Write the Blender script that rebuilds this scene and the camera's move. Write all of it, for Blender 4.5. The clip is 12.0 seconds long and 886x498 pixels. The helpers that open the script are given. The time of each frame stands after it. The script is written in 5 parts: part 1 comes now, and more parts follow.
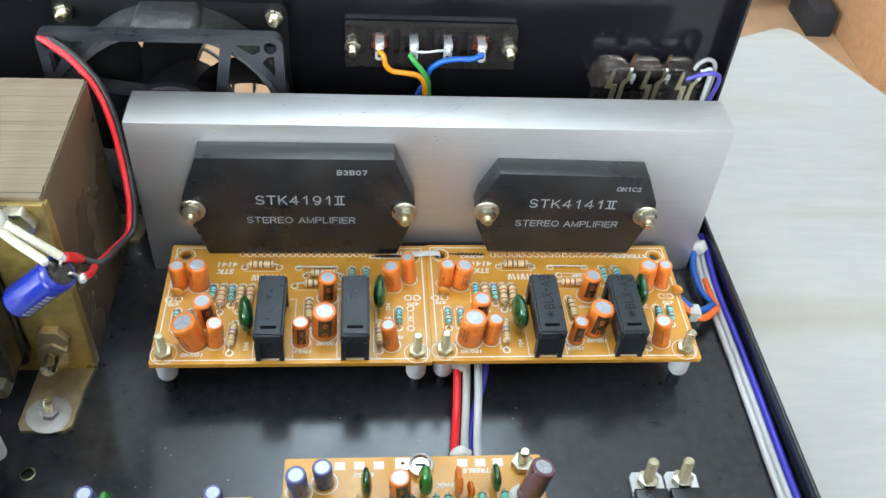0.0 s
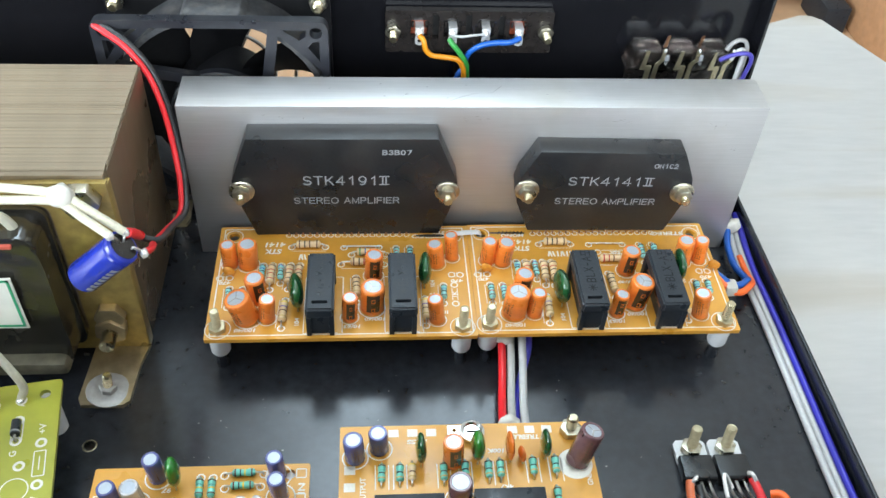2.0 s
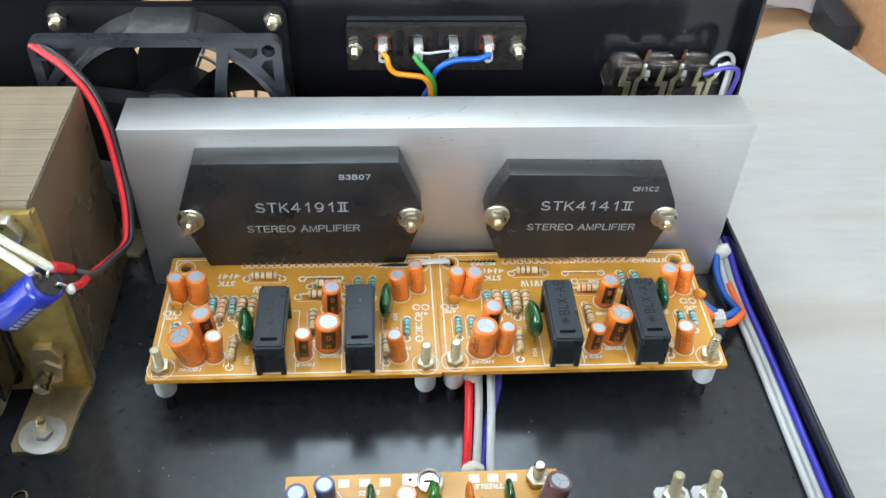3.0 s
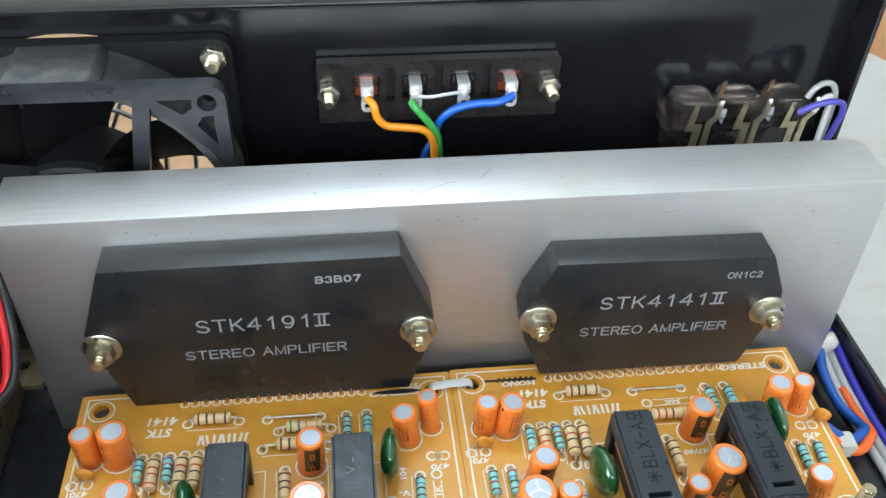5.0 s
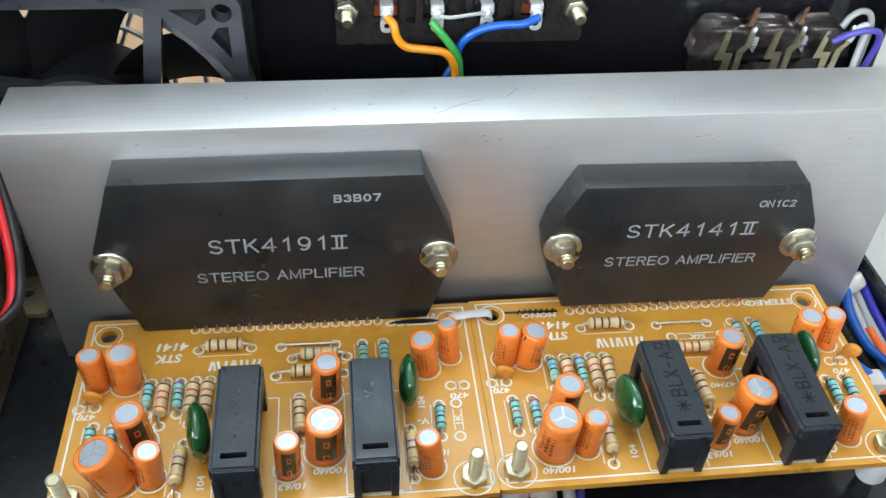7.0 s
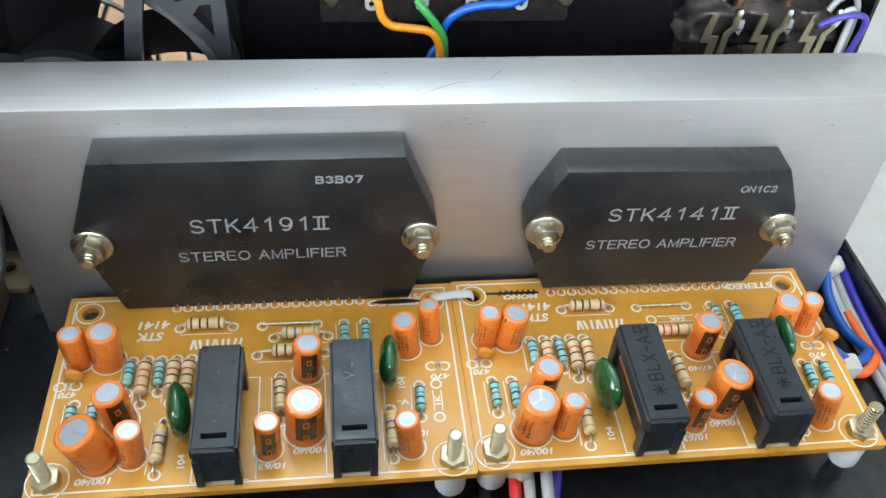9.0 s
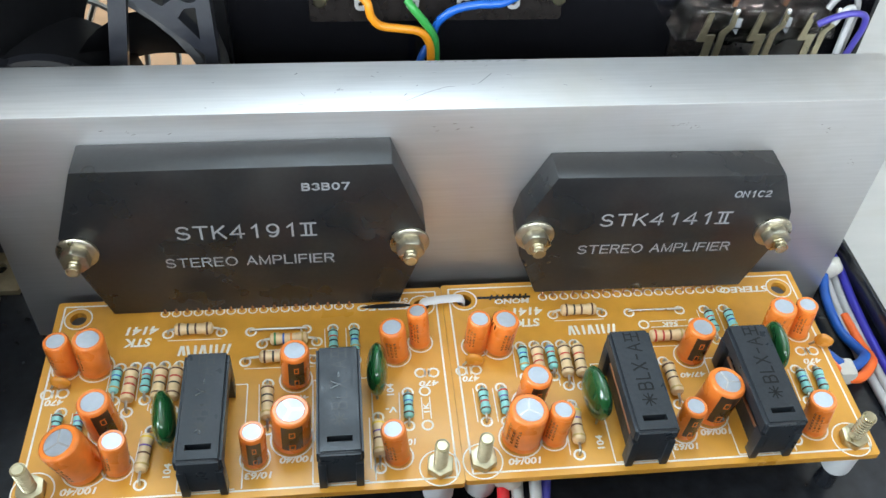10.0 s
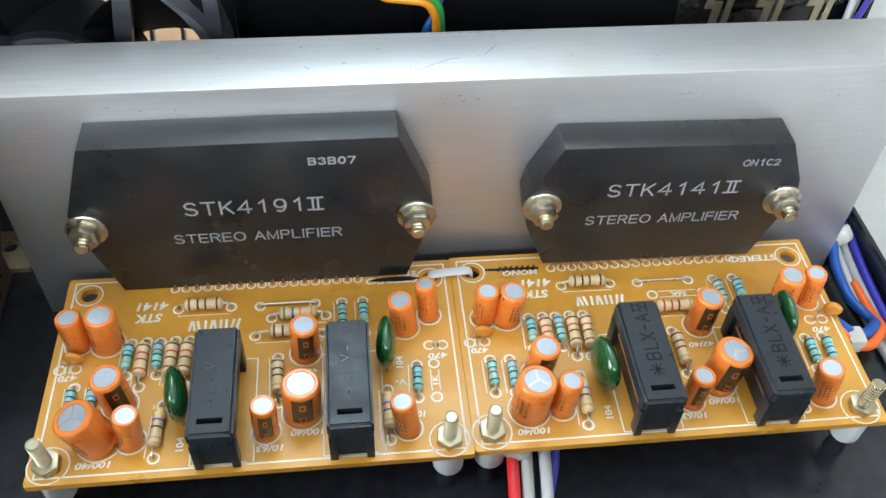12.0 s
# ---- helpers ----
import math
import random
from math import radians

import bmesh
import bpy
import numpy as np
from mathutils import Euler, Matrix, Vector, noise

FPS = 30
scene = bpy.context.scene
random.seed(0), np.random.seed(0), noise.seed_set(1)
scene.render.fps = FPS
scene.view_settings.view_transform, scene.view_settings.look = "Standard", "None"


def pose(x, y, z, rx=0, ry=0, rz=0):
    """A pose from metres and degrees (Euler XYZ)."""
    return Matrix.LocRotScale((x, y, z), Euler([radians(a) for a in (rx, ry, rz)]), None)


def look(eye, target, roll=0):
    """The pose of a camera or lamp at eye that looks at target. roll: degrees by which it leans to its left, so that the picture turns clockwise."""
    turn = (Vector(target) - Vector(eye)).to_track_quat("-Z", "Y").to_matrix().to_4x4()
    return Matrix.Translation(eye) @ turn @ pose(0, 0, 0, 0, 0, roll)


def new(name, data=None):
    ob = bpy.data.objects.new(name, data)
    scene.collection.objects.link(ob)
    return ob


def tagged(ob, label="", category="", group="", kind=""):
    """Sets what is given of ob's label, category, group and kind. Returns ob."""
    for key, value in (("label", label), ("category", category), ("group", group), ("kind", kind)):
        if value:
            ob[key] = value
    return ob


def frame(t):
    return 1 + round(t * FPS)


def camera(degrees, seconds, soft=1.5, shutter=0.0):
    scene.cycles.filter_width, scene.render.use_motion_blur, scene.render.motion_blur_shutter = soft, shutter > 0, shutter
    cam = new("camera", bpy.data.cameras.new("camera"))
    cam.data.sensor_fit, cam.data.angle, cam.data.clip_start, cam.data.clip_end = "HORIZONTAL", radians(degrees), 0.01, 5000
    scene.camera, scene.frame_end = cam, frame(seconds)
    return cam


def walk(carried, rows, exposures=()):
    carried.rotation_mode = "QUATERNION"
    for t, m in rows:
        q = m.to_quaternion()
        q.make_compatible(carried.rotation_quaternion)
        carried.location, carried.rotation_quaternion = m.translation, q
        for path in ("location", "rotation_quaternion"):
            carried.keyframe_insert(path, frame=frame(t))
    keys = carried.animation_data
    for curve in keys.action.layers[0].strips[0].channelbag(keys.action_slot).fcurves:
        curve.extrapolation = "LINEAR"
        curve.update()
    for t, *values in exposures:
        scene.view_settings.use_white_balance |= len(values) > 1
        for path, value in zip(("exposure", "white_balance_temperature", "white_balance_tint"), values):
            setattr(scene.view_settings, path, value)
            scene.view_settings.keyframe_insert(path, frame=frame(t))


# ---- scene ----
# ---- camera and its way ----
cam = camera(52.53, 12.0, soft=1.5)
ROWS = [
    (0, 0.07672, -0.23785, 0.24766, -7.277, -44.609, 5.27),
    (0.5, 0.06717, -0.2406, 0.24484, -6.384, -44.728, 4.532),
    (1, 0.05904, -0.25549, 0.25412, -5.926, -44.801, 4.058),
    (1.5, 0.06836, -0.24852, 0.25258, -6.319, -44.787, 4.118),
    (2, 0.06491, -0.24955, 0.24563, -6.271, -44.311, 3.88),
    (2.5, 0.06672, -0.25525, 0.23428, -5.345, -43.625, 3.275),
    (3, 0.08296, -0.23324, 0.23354, -4.988, -42.998, 2.512),
    (3.5, 0.07443, -0.17783, 0.21455, -5.334, -42.332, 2.063),
    (3.7, 0.07179, -0.16891, 0.2057, -6.283, -41.834, 2.644),
    (5.3, 0.07885, -0.15448, 0.18865, -7.784, -40.785, 1.835),
    (5.5, 0.07984, -0.1539, 0.18757, -7.486, -41.243, 1.759),
    (6, 0.07763, -0.15747, 0.18665, -7.274, -41.748, 1.534),
    (6.5, 0.07289, -0.15366, 0.17597, -7.478, -41.984, 2.128),
    (7, 0.07118, -0.15654, 0.17611, -8.148, -42.473, 3.017),
    (7.2, 0.07041, -0.15784, 0.17225, -7.929, -42.253, 3.053),
    (8.8, 0.0715, -0.15412, 0.17749, -9.589, -44.088, 4.66),
    (9, 0.07294, -0.15475, 0.1789, -9.273, -44.529, 4.465),
    (9.5, 0.0758, -0.15438, 0.18238, -8.999, -45.246, 4.301),
    (10, 0.07793, -0.1495, 0.18168, -8.562, -45.863, 3.969),
    (10.5, 0.07751, -0.1498, 0.1811, -8.231, -46.543, 3.553),
    (11, 0.07802, -0.14959, 0.18079, -7.931, -46.985, 3.169),
    (11.5, 0.0782, -0.14953, 0.18227, -7.933, -47.474, 3.042),
    (12, 0.07869, -0.14947, 0.18203, -7.706, -47.728, 2.657),
]
walk(cam, [(t, pose(x, y, z, 90 + pitch, 0, yaw) @ pose(0, 0, 0, 0, 0, roll)) for t, x, y, z, yaw, pitch, roll in ROWS],
     exposures=[(0.0, 0.08), (3.0, 0.06), (5.3, -0.03), (9.0, 0.0), (12.0, 0.0)])

# ---- light: a room with an unseen ceiling tube light and added fill lamps ----
world = bpy.data.worlds.new("world")
scene.world = world
world.use_nodes = True
sky = world.node_tree.nodes.new("ShaderNodeTexSky")
sky.sky_type, sky.sun_disc, sky.sun_elevation, sky.sun_rotation = "NISHITA", False, radians(40), radians(150)
world.node_tree.nodes["Background"].inputs["Strength"].default_value = 0.12
world.node_tree.links.new(sky.outputs["Color"], world.node_tree.nodes["Background"].inputs["Color"])


def area_lamp(name, size_x, size_y, power, color, m):
    data = bpy.data.lights.new(name, "AREA")
    data.shape, data.size, data.size_y, data.energy, data.color = "RECTANGLE", size_x, size_y, power, color
    ob = new(name, data)
    ob.matrix_world = m
    return ob


area_lamp("tube_light_lamp", 0.5, 1.1, 18.0, (0.68, 0.87, 1.0), look((0.12, 0.62, 1.62), (0.1, 0.0, 0.0)))
# Upward lamp, added to brighten the ceiling that the top faces reflect.
area_lamp("tube_light_lamp", 0.5, 1.1, 85.0, (0.68, 0.87, 1.0), pose(0.12, 0.62, 1.72, 180, 0, 0))
# Fill lamps added at assumed windows, to brighten the heatsink's front and left.
area_lamp("added_fill_lamp", 1.4, 1.3, 100.0, (0.79, 0.92, 1.0), look((-2.5, -0.75, 0.78), (0.1, 0.0, 0.1)))
area_lamp("added_fill_lamp", 3.5, 1.3, 150.0, (0.83, 0.935, 1.0), look((-0.2, -2.5, 1.0), (0.1, 0.0, 0.0)))

# ---- materials ----
MM = 0.001


def material(name, color, rough=0.5, metal=0.0, spread=0.15, grain=400.0, bump=0.1, stains=0.0, stain_color=(0.05, 0.04, 0.03), stain_scale=40.0,
             stretch=(1, 1, 1), coat=0.0, per_object=0.0, glass=0.0, rough_spread=0.12, specular=0.5):
    """A surface with grain, a larger stain pattern, uneven gloss and a fine relief; scales per metre."""
    m = bpy.data.materials.new(name)
    m.use_nodes = True
    nodes, links = m.node_tree.nodes, m.node_tree.links
    shader = nodes["Principled BSDF"]
    coord, mapping = nodes.new("ShaderNodeTexCoord"), nodes.new("ShaderNodeMapping")
    mapping.inputs["Scale"].default_value = stretch
    links.new(coord.outputs["Object"], mapping.inputs["Vector"])
    fine, broad = nodes.new("ShaderNodeTexNoise"), nodes.new("ShaderNodeTexNoise")
    fine.inputs["Scale"].default_value, fine.inputs["Detail"].default_value = grain, 6
    broad.inputs["Scale"].default_value, broad.inputs["Detail"].default_value = stain_scale, 5
    links.new(mapping.outputs["Vector"], fine.inputs["Vector"])
    links.new(coord.outputs["Object"], broad.inputs["Vector"])
    ramp = nodes.new("ShaderNodeMapRange")
    ramp.inputs["From Min"].default_value, ramp.inputs["From Max"].default_value = 0.3, 0.7
    ramp.inputs["To Min"].default_value, ramp.inputs["To Max"].default_value = 1 - spread, 1 + spread
    links.new(fine.outputs["Fac"], ramp.inputs["Value"])
    value = ramp.outputs["Result"]
    if per_object:
        info, own = nodes.new("ShaderNodeObjectInfo"), nodes.new("ShaderNodeMapRange")
        own.inputs["To Min"].default_value, own.inputs["To Max"].default_value = 1 - per_object, 1 + per_object
        links.new(info.outputs["Random"], own.inputs["Value"])
        times = nodes.new("ShaderNodeMath")
        times.operation = "MULTIPLY"
        links.new(value, times.inputs[0])
        links.new(own.outputs["Result"], times.inputs[1])
        value = times.outputs["Value"]
    tint = nodes.new("ShaderNodeVectorMath")
    tint.operation = "SCALE"
    tint.inputs[0].default_value = color
    links.new(value, tint.inputs["Scale"])
    last = tint.outputs["Vector"]
    if stains:
        mask, mix = nodes.new("ShaderNodeMapRange"), nodes.new("ShaderNodeMix")
        mask.inputs["From Min"].default_value, mask.inputs["From Max"].default_value = 0.48, 0.75
        mask.inputs["To Max"].default_value = stains
        mix.data_type = "RGBA"
        mix.inputs["B"].default_value = (*stain_color, 1)
        links.new(broad.outputs["Fac"], mask.inputs["Value"])
        links.new(mask.outputs["Result"], mix.inputs["Factor"])
        links.new(last, mix.inputs["A"])
        last = mix.outputs["Result"]
    links.new(last, shader.inputs["Base Color"])
    gloss = nodes.new("ShaderNodeMapRange")
    gloss.inputs["From Min"].default_value, gloss.inputs["From Max"].default_value = 0.3, 0.7
    gloss.inputs["To Min"].default_value, gloss.inputs["To Max"].default_value = max(rough - rough_spread, 0.03), min(rough + rough_spread, 1)
    links.new(broad.outputs["Fac"], gloss.inputs["Value"])
    links.new(gloss.outputs["Result"], shader.inputs["Roughness"])
    shader.inputs["Metallic"].default_value = metal
    shader.inputs["Specular IOR Level"].default_value = specular
    shader.inputs["Coat Weight"].default_value = coat
    shader.inputs["Coat Roughness"].default_value = 0.12
    shader.inputs["Transmission Weight"].default_value = glass
    if bump:
        relief = nodes.new("ShaderNodeBump")
        relief.inputs["Strength"].default_value, relief.inputs["Distance"].default_value = bump, 0.0004
        links.new(fine.outputs["Fac"], relief.inputs["Height"])
        links.new(relief.outputs["Normal"], shader.inputs["Normal"])
    return m


ALUMINIUM = material("brushed_aluminium", (0.52, 0.515, 0.52), 0.42, 0.82, 0.05, 160.0, 0.04, 0.8, (0.43, 0.405, 0.37), 26.0, stretch=(0.35, 9, 9), rough_spread=0.09)
GLOSS_BLACK = material("glossy_black_enamel", (0.006, 0.006, 0.0075), 0.16, 0.0, 0.2, 350.0, 0.02, rough_spread=0.06)
BLACK_PAINT = material("black_enamel", (0.018, 0.020, 0.025), 0.2, 0.0, 0.3, 260.0, 0.10, 0.3, (0.022, 0.023, 0.026), 30.0, rough_spread=0.07)
EPOXY = material("black_moulding", (0.012, 0.0125, 0.014), 0.33, 0.0, 0.2, 900.0, 0.06, 0.45, (0.030, 0.028, 0.025), 60.0, specular=0.5)
FUSE_BLACK = material("black_plastic", (0.020, 0.024, 0.030), 0.36, 0.0, 0.12, 1200.0, 0.08, 0.3, (0.034, 0.038, 0.044), 200.0, specular=0.3)
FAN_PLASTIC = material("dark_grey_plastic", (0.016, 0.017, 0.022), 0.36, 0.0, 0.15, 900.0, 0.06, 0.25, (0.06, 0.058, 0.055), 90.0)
PHENOLIC = material("orange_phenolic_board", (0.66, 0.315, 0.040), 0.36, 0.0, 0.05, 300.0, 0.03, 0.25, (0.57, 0.26, 0.034), 50.0)
PHENOLIC_EDGE = material("board_edge", (0.50, 0.24, 0.06), 0.7, 0.0, 0.2, 900.0, 0.1)
GREEN_BOARD = material("yellow_green_board", (0.40, 0.40, 0.045), 0.35, 0.0, 0.05, 300.0, 0.03, 0.2, (0.33, 0.33, 0.04), 50.0)
SILK = material("white_print", (0.82, 0.78, 0.70), 0.6, 0.0, 0.06, 1500.0, 0.0)
PRINT_GREY = material("grey_print", (0.24, 0.25, 0.265), 0.6, 0.0, 0.08, 1500.0, 0.0)
ORANGE_SLEEVE = material("orange_sleeve", (0.78, 0.20, 0.03), 0.30, 0.0, 0.06, 600.0, 0.03, coat=0.35)
BLUE_SLEEVE = material("blue_sleeve", (0.015, 0.030, 0.30), 0.28, 0.0, 0.08, 600.0, 0.03, coat=0.4)
NAVY_SLEEVE = material("navy_sleeve", (0.09, 0.10, 0.28), 0.25, 0.0, 0.1, 600.0, 0.03, coat=0.4)
BROWN_SLEEVE = material("brown_sleeve", (0.15, 0.075, 0.085), 0.25, 0.0, 0.1, 600.0, 0.03, coat=0.4)
SILVER_SLEEVE = material("silver_sleeve", (0.55, 0.54, 0.55), 0.3, 0.3, 0.08, 600.0, 0.03)
DARK_PRINT = material("dark_print", (0.035, 0.018, 0.012), 0.3, 0.0, 0.15, 900.0, 0.0, coat=0.4)
CAN_TOP = material("bare_can_top", (0.42, 0.46, 0.52), 0.4, 0.5, 0.05, 900.0, 0.03)
GREEN_DIP = material("dark_green_dip", (0.008, 0.065, 0.018), 0.16, 0.0, 0.15, 300.0, 0.04, coat=0.7)
BRIGHT_GREEN_DIP = material("green_dip", (0.02, 0.16, 0.02), 0.18, 0.0, 0.15, 300.0, 0.04, coat=0.7)
OCHRE_DIP = material("ochre_dip", (0.60, 0.24, 0.03), 0.3, 0.0, 0.1, 500.0, 0.05)
ORANGE_DIP = material("orange_dip", (0.70, 0.16, 0.02), 0.3, 0.0, 0.1, 500.0, 0.05)
TAN_RESISTOR = material("tan_lacquer", (0.70, 0.51, 0.29), 0.4, 0.0, 0.08, 800.0, 0.04)
TEAL_RESISTOR = material("teal_lacquer", (0.25, 0.60, 0.58), 0.38, 0.0, 0.08, 800.0, 0.04)
GREEN_RESISTOR = material("green_lacquer", (0.15, 0.52, 0.42), 0.35, 0.0, 0.08, 800.0, 0.04)
DULL_STEEL = material("dull_washer_steel", (0.42, 0.41, 0.40), 0.55, 0.6, 0.12, 500.0, 0.1, 0.5, (0.30, 0.27, 0.22), 120.0)
BAND = {name: material(name + "_band", color, 0.4, 0.0, 0.05, 900.0, 0.0) for name, color in dict(
    brown=(0.10, 0.035, 0.015), black=(0.012, 0.012, 0.013), red=(0.50, 0.035, 0.02), yellow=(0.75, 0.50, 0.03), violet=(0.14, 0.07, 0.30),
    gold=(0.50, 0.33, 0.10), blue=(0.02, 0.10, 0.42), orange=(0.75, 0.25, 0.03), green=(0.04, 0.25, 0.08)).items()}
TIN = material("tinned_metal", (0.58, 0.57, 0.55), 0.33, 1.0, 0.1, 900.0, 0.08)
ZINC = material("yellow_zinc", (0.50, 0.465, 0.37), 0.32, 1.0, 0.15, 700.0, 0.06, 0.4, (0.42, 0.37, 0.28), 250.0)
STEEL_ZINC = material("pale_zinc", (0.46, 0.41, 0.28), 0.34, 1.0, 0.12, 700.0, 0.06)
COPPER = material("copper", (0.42, 0.22, 0.13), 0.35, 1.0, 0.1, 700.0, 0.05)
GLUE = material("dull_hot_glue", (0.56, 0.54, 0.49), 0.4, 0.0, 0.08, 300.0, 0.05, 0.4, (0.44, 0.41, 0.36), 160.0)
WIRE_CLOTH = material("cream_cloth_sleeve", (0.60, 0.57, 0.45), 0.5, 0.0, 0.12, 900.0, 0.25, 0.6, (0.40, 0.35, 0.24), 120.0)
DUST_GREY = material("grey_dust", (0.30, 0.29, 0.27), 0.9, 0.0, 0.15, 900.0, 0.1)
WHITE_NYLON = material("white_nylon", (0.70, 0.70, 0.71), 0.45, 0.0, 0.04, 500.0, 0.02)
SOLDER = material("solder", (0.80, 0.80, 0.80), 0.22, 0.6, 0.08, 900.0, 0.15)
WIRE = {name: material(name + "_insulation", color, 0.38, 0.0, 0.06, 500.0, 0.03) for name, color in dict(
    red=(0.70, 0.018, 0.025), black=(0.02, 0.02, 0.022), white=(0.48, 0.48, 0.48), grey=(0.42, 0.42, 0.40), blue=(0.010, 0.09, 0.40), navy=(0.035, 0.03, 0.40),
    orange=(0.85, 0.14, 0.02), yellow=(0.66, 0.24, 0.01), green=(0.035, 0.27, 0.055), cream=(0.62, 0.60, 0.48), violet=(0.05, 0.04, 0.26), dull=(0.42, 0.42, 0.42), haze=(0.24, 0.235, 0.235), salmon=(0.70, 0.16, 0.06)).items()}
LAMINATION = material("varnished_lamination", (0.27, 0.215, 0.15), 0.42, 0.3, 0.2, 500.0, 0.12, 0.5, (0.20, 0.15, 0.10), 30.0, stretch=(0.15, 3, 3), per_object=0.10)
VARNISH = material("brown_varnish", (0.125, 0.088, 0.052), 0.32, 0.1, 0.2, 120.0, 0.10, 0.6, (0.19, 0.14, 0.085), 30.0, stretch=(1, 1, 0.3))
CLAMP = material("yellow_passivated_steel", (0.46, 0.34, 0.115), 0.38, 0.6, 0.2, 250.0, 0.10, 0.8, (0.17, 0.09, 0.03), 45.0)
FOOT_STEEL = material("passivated_foot", (0.50, 0.41, 0.26), 0.38, 0.8, 0.15, 300.0, 0.10, 0.5, (0.30, 0.18, 0.08), 80.0)
TAPE = material("dark_film_tape", (0.022, 0.020, 0.016), 0.2, 0.0, 0.3, 120.0, 0.5, 0.4, (0.05, 0.045, 0.035), 60.0, coat=0.5)
COIL_SIDE = material("coil_winding_paper", (0.10, 0.09, 0.06), 0.4, 0.0, 0.4, 200.0, 0.5, 0.6, (0.25, 0.22, 0.16), 80.0)
PAPER = material("white_label", (0.74, 0.72, 0.66), 0.6, 0.0, 0.05, 300.0, 0.02)
LABEL_GREEN = material("green_print", (0.03, 0.30, 0.14), 0.6, 0.0, 0.05, 300.0, 0.0)
LABEL_RED = material("red_print", (0.60, 0.06, 0.06), 0.6, 0.0, 0.05, 300.0, 0.0)
SMOKED = material("smoked_plastic", (0.018, 0.015, 0.014), 0.2, 0.0, 0.2, 400.0, 0.06)
BAKELITE = material("brown_bakelite", (0.20, 0.045, 0.02), 0.35, 0.0, 0.2, 400.0, 0.06)
CLEAR = material("clear_plastic", (0.88, 0.83, 0.81), 0.16, 0.0, 0.05, 300.0, 0.08, glass=1.0, rough_spread=0.02)
DUSTY = material("dusty_plastic", (0.042, 0.043, 0.047), 0.6, 0.0, 0.3, 700.0, 0.15, 0.7, (0.12, 0.11, 0.10), 160.0)
# Black of hub and blades; also the shade colour of rear flange and embossing.
HUB_AND_SHADE = material("fan_hub_and_shade", (0.007, 0.007, 0.008), 0.5, 0.0, 0.15, 600.0, 0.05, specular=0.2)
LAMINATE = material("pale_stone_laminate", (0.405, 0.395, 0.385), 0.36, 0.0, 0.05, 300.0, 0.02, 0.5, (0.56, 0.53, 0.48), 7.0, stretch=(0.2, 1, 1))
TILE = material("terracotta_tile", (0.42, 0.25, 0.14), 0.45, 0.0, 0.12, 20.0, 0.1, 0.5, (0.55, 0.32, 0.17), 6.0)
CARTON = material("brown_carton", (0.45, 0.24, 0.12), 0.7, 0.0, 0.1, 60.0, 0.1)
CLOTH = material("lilac_grey_cloth", (0.40, 0.36, 0.38), 0.9, 0.0, 0.1, 60.0, 0.3)
WALL_PAINT = material("wall_paint", (0.72, 0.72, 0.70), 0.8, 0.0, 0.03, 20.0, 0.1, 0.2, (0.66, 0.66, 0.64), 3.0)
# Near-black that stands for the shade inside openings.
RECESS_SHADE = material("recess_shade", (0.004, 0.004, 0.004), 0.8, 0.0, 0.0, 100.0, 0.0)
WOOD = material("table_wood", (0.22, 0.11, 0.05), 0.5, 0.0, 0.2, 60.0, 0.1, stretch=(1, 8, 8))


def laminate_veins():
    """Faint grey-brown veins along one way of the table top."""
    nodes, links = LAMINATE.node_tree.nodes, LAMINATE.node_tree.links
    shader = nodes["Principled BSDF"]
    coord, mapping = nodes.new("ShaderNodeTexCoord"), nodes.new("ShaderNodeMapping")
    mapping.inputs["Rotation"].default_value = (0, 0, radians(-28))
    mapping.inputs["Scale"].default_value = (1.5, 18, 1)
    vein = nodes.new("ShaderNodeTexNoise")
    vein.inputs["Scale"].default_value, vein.inputs["Detail"].default_value, vein.inputs["Distortion"].default_value = 1.6, 8, 0.8
    mask, mix = nodes.new("ShaderNodeMapRange"), nodes.new("ShaderNodeMix")
    mask.inputs["From Min"].default_value, mask.inputs["From Max"].default_value, mask.inputs["To Max"].default_value = 0.50, 0.70, 0.9
    mix.data_type = "RGBA"
    mix.inputs["B"].default_value = (0.36, 0.315, 0.26, 1)
    old = shader.inputs["Base Color"].links[0].from_socket
    links.new(coord.outputs["Object"], mapping.inputs["Vector"])
    links.new(mapping.outputs["Vector"], vein.inputs["Vector"])
    links.new(vein.outputs["Fac"], mask.inputs["Value"])
    links.new(mask.outputs["Result"], mix.inputs["Factor"])
    links.new(old, mix.inputs["A"])
    links.new(mix.outputs["Result"], shader.inputs["Base Color"])


laminate_veins()

# ---- builders, in millimetres ----


def thing(name, label, category, group="", kind="", at=(0, 0, 0)):
    ob = new(name)
    ob.location = Vector(at) * MM
    ob.empty_display_size = 0.01
    return tagged(ob, label, category, group, kind)


def mesh_of(bm, mat, name="mesh", smooth=True):
    bmesh.ops.scale(bm, vec=(MM, MM, MM), verts=bm.verts)
    bmesh.ops.recalc_face_normals(bm, faces=bm.faces)
    data = bpy.data.meshes.new(name)
    if smooth:
        for f in bm.faces:
            f.smooth = True
        for e in bm.edges:
            if len(e.link_faces) == 2 and e.calc_face_angle(0) > radians(38):
                e.smooth = False
    bm.to_mesh(data)
    bm.free()
    data.materials.append(mat)
    return data


def part(name, bm, mat, parent, label="", at=None, kind=""):
    """Links a bmesh, or a mesh already made, as one object under a thing or a part."""
    data = bm if isinstance(bm, bpy.types.Mesh) else mesh_of(bm, mat, name)
    ob = new(name, data)
    ob.parent = parent
    if parent.data is None:
        ob.matrix_parent_inverse = Matrix.Translation(parent.location).inverted()
    if at is not None:
        ob.matrix_basis = at
    if label or kind:
        tagged(ob, label, kind=kind)
    return ob


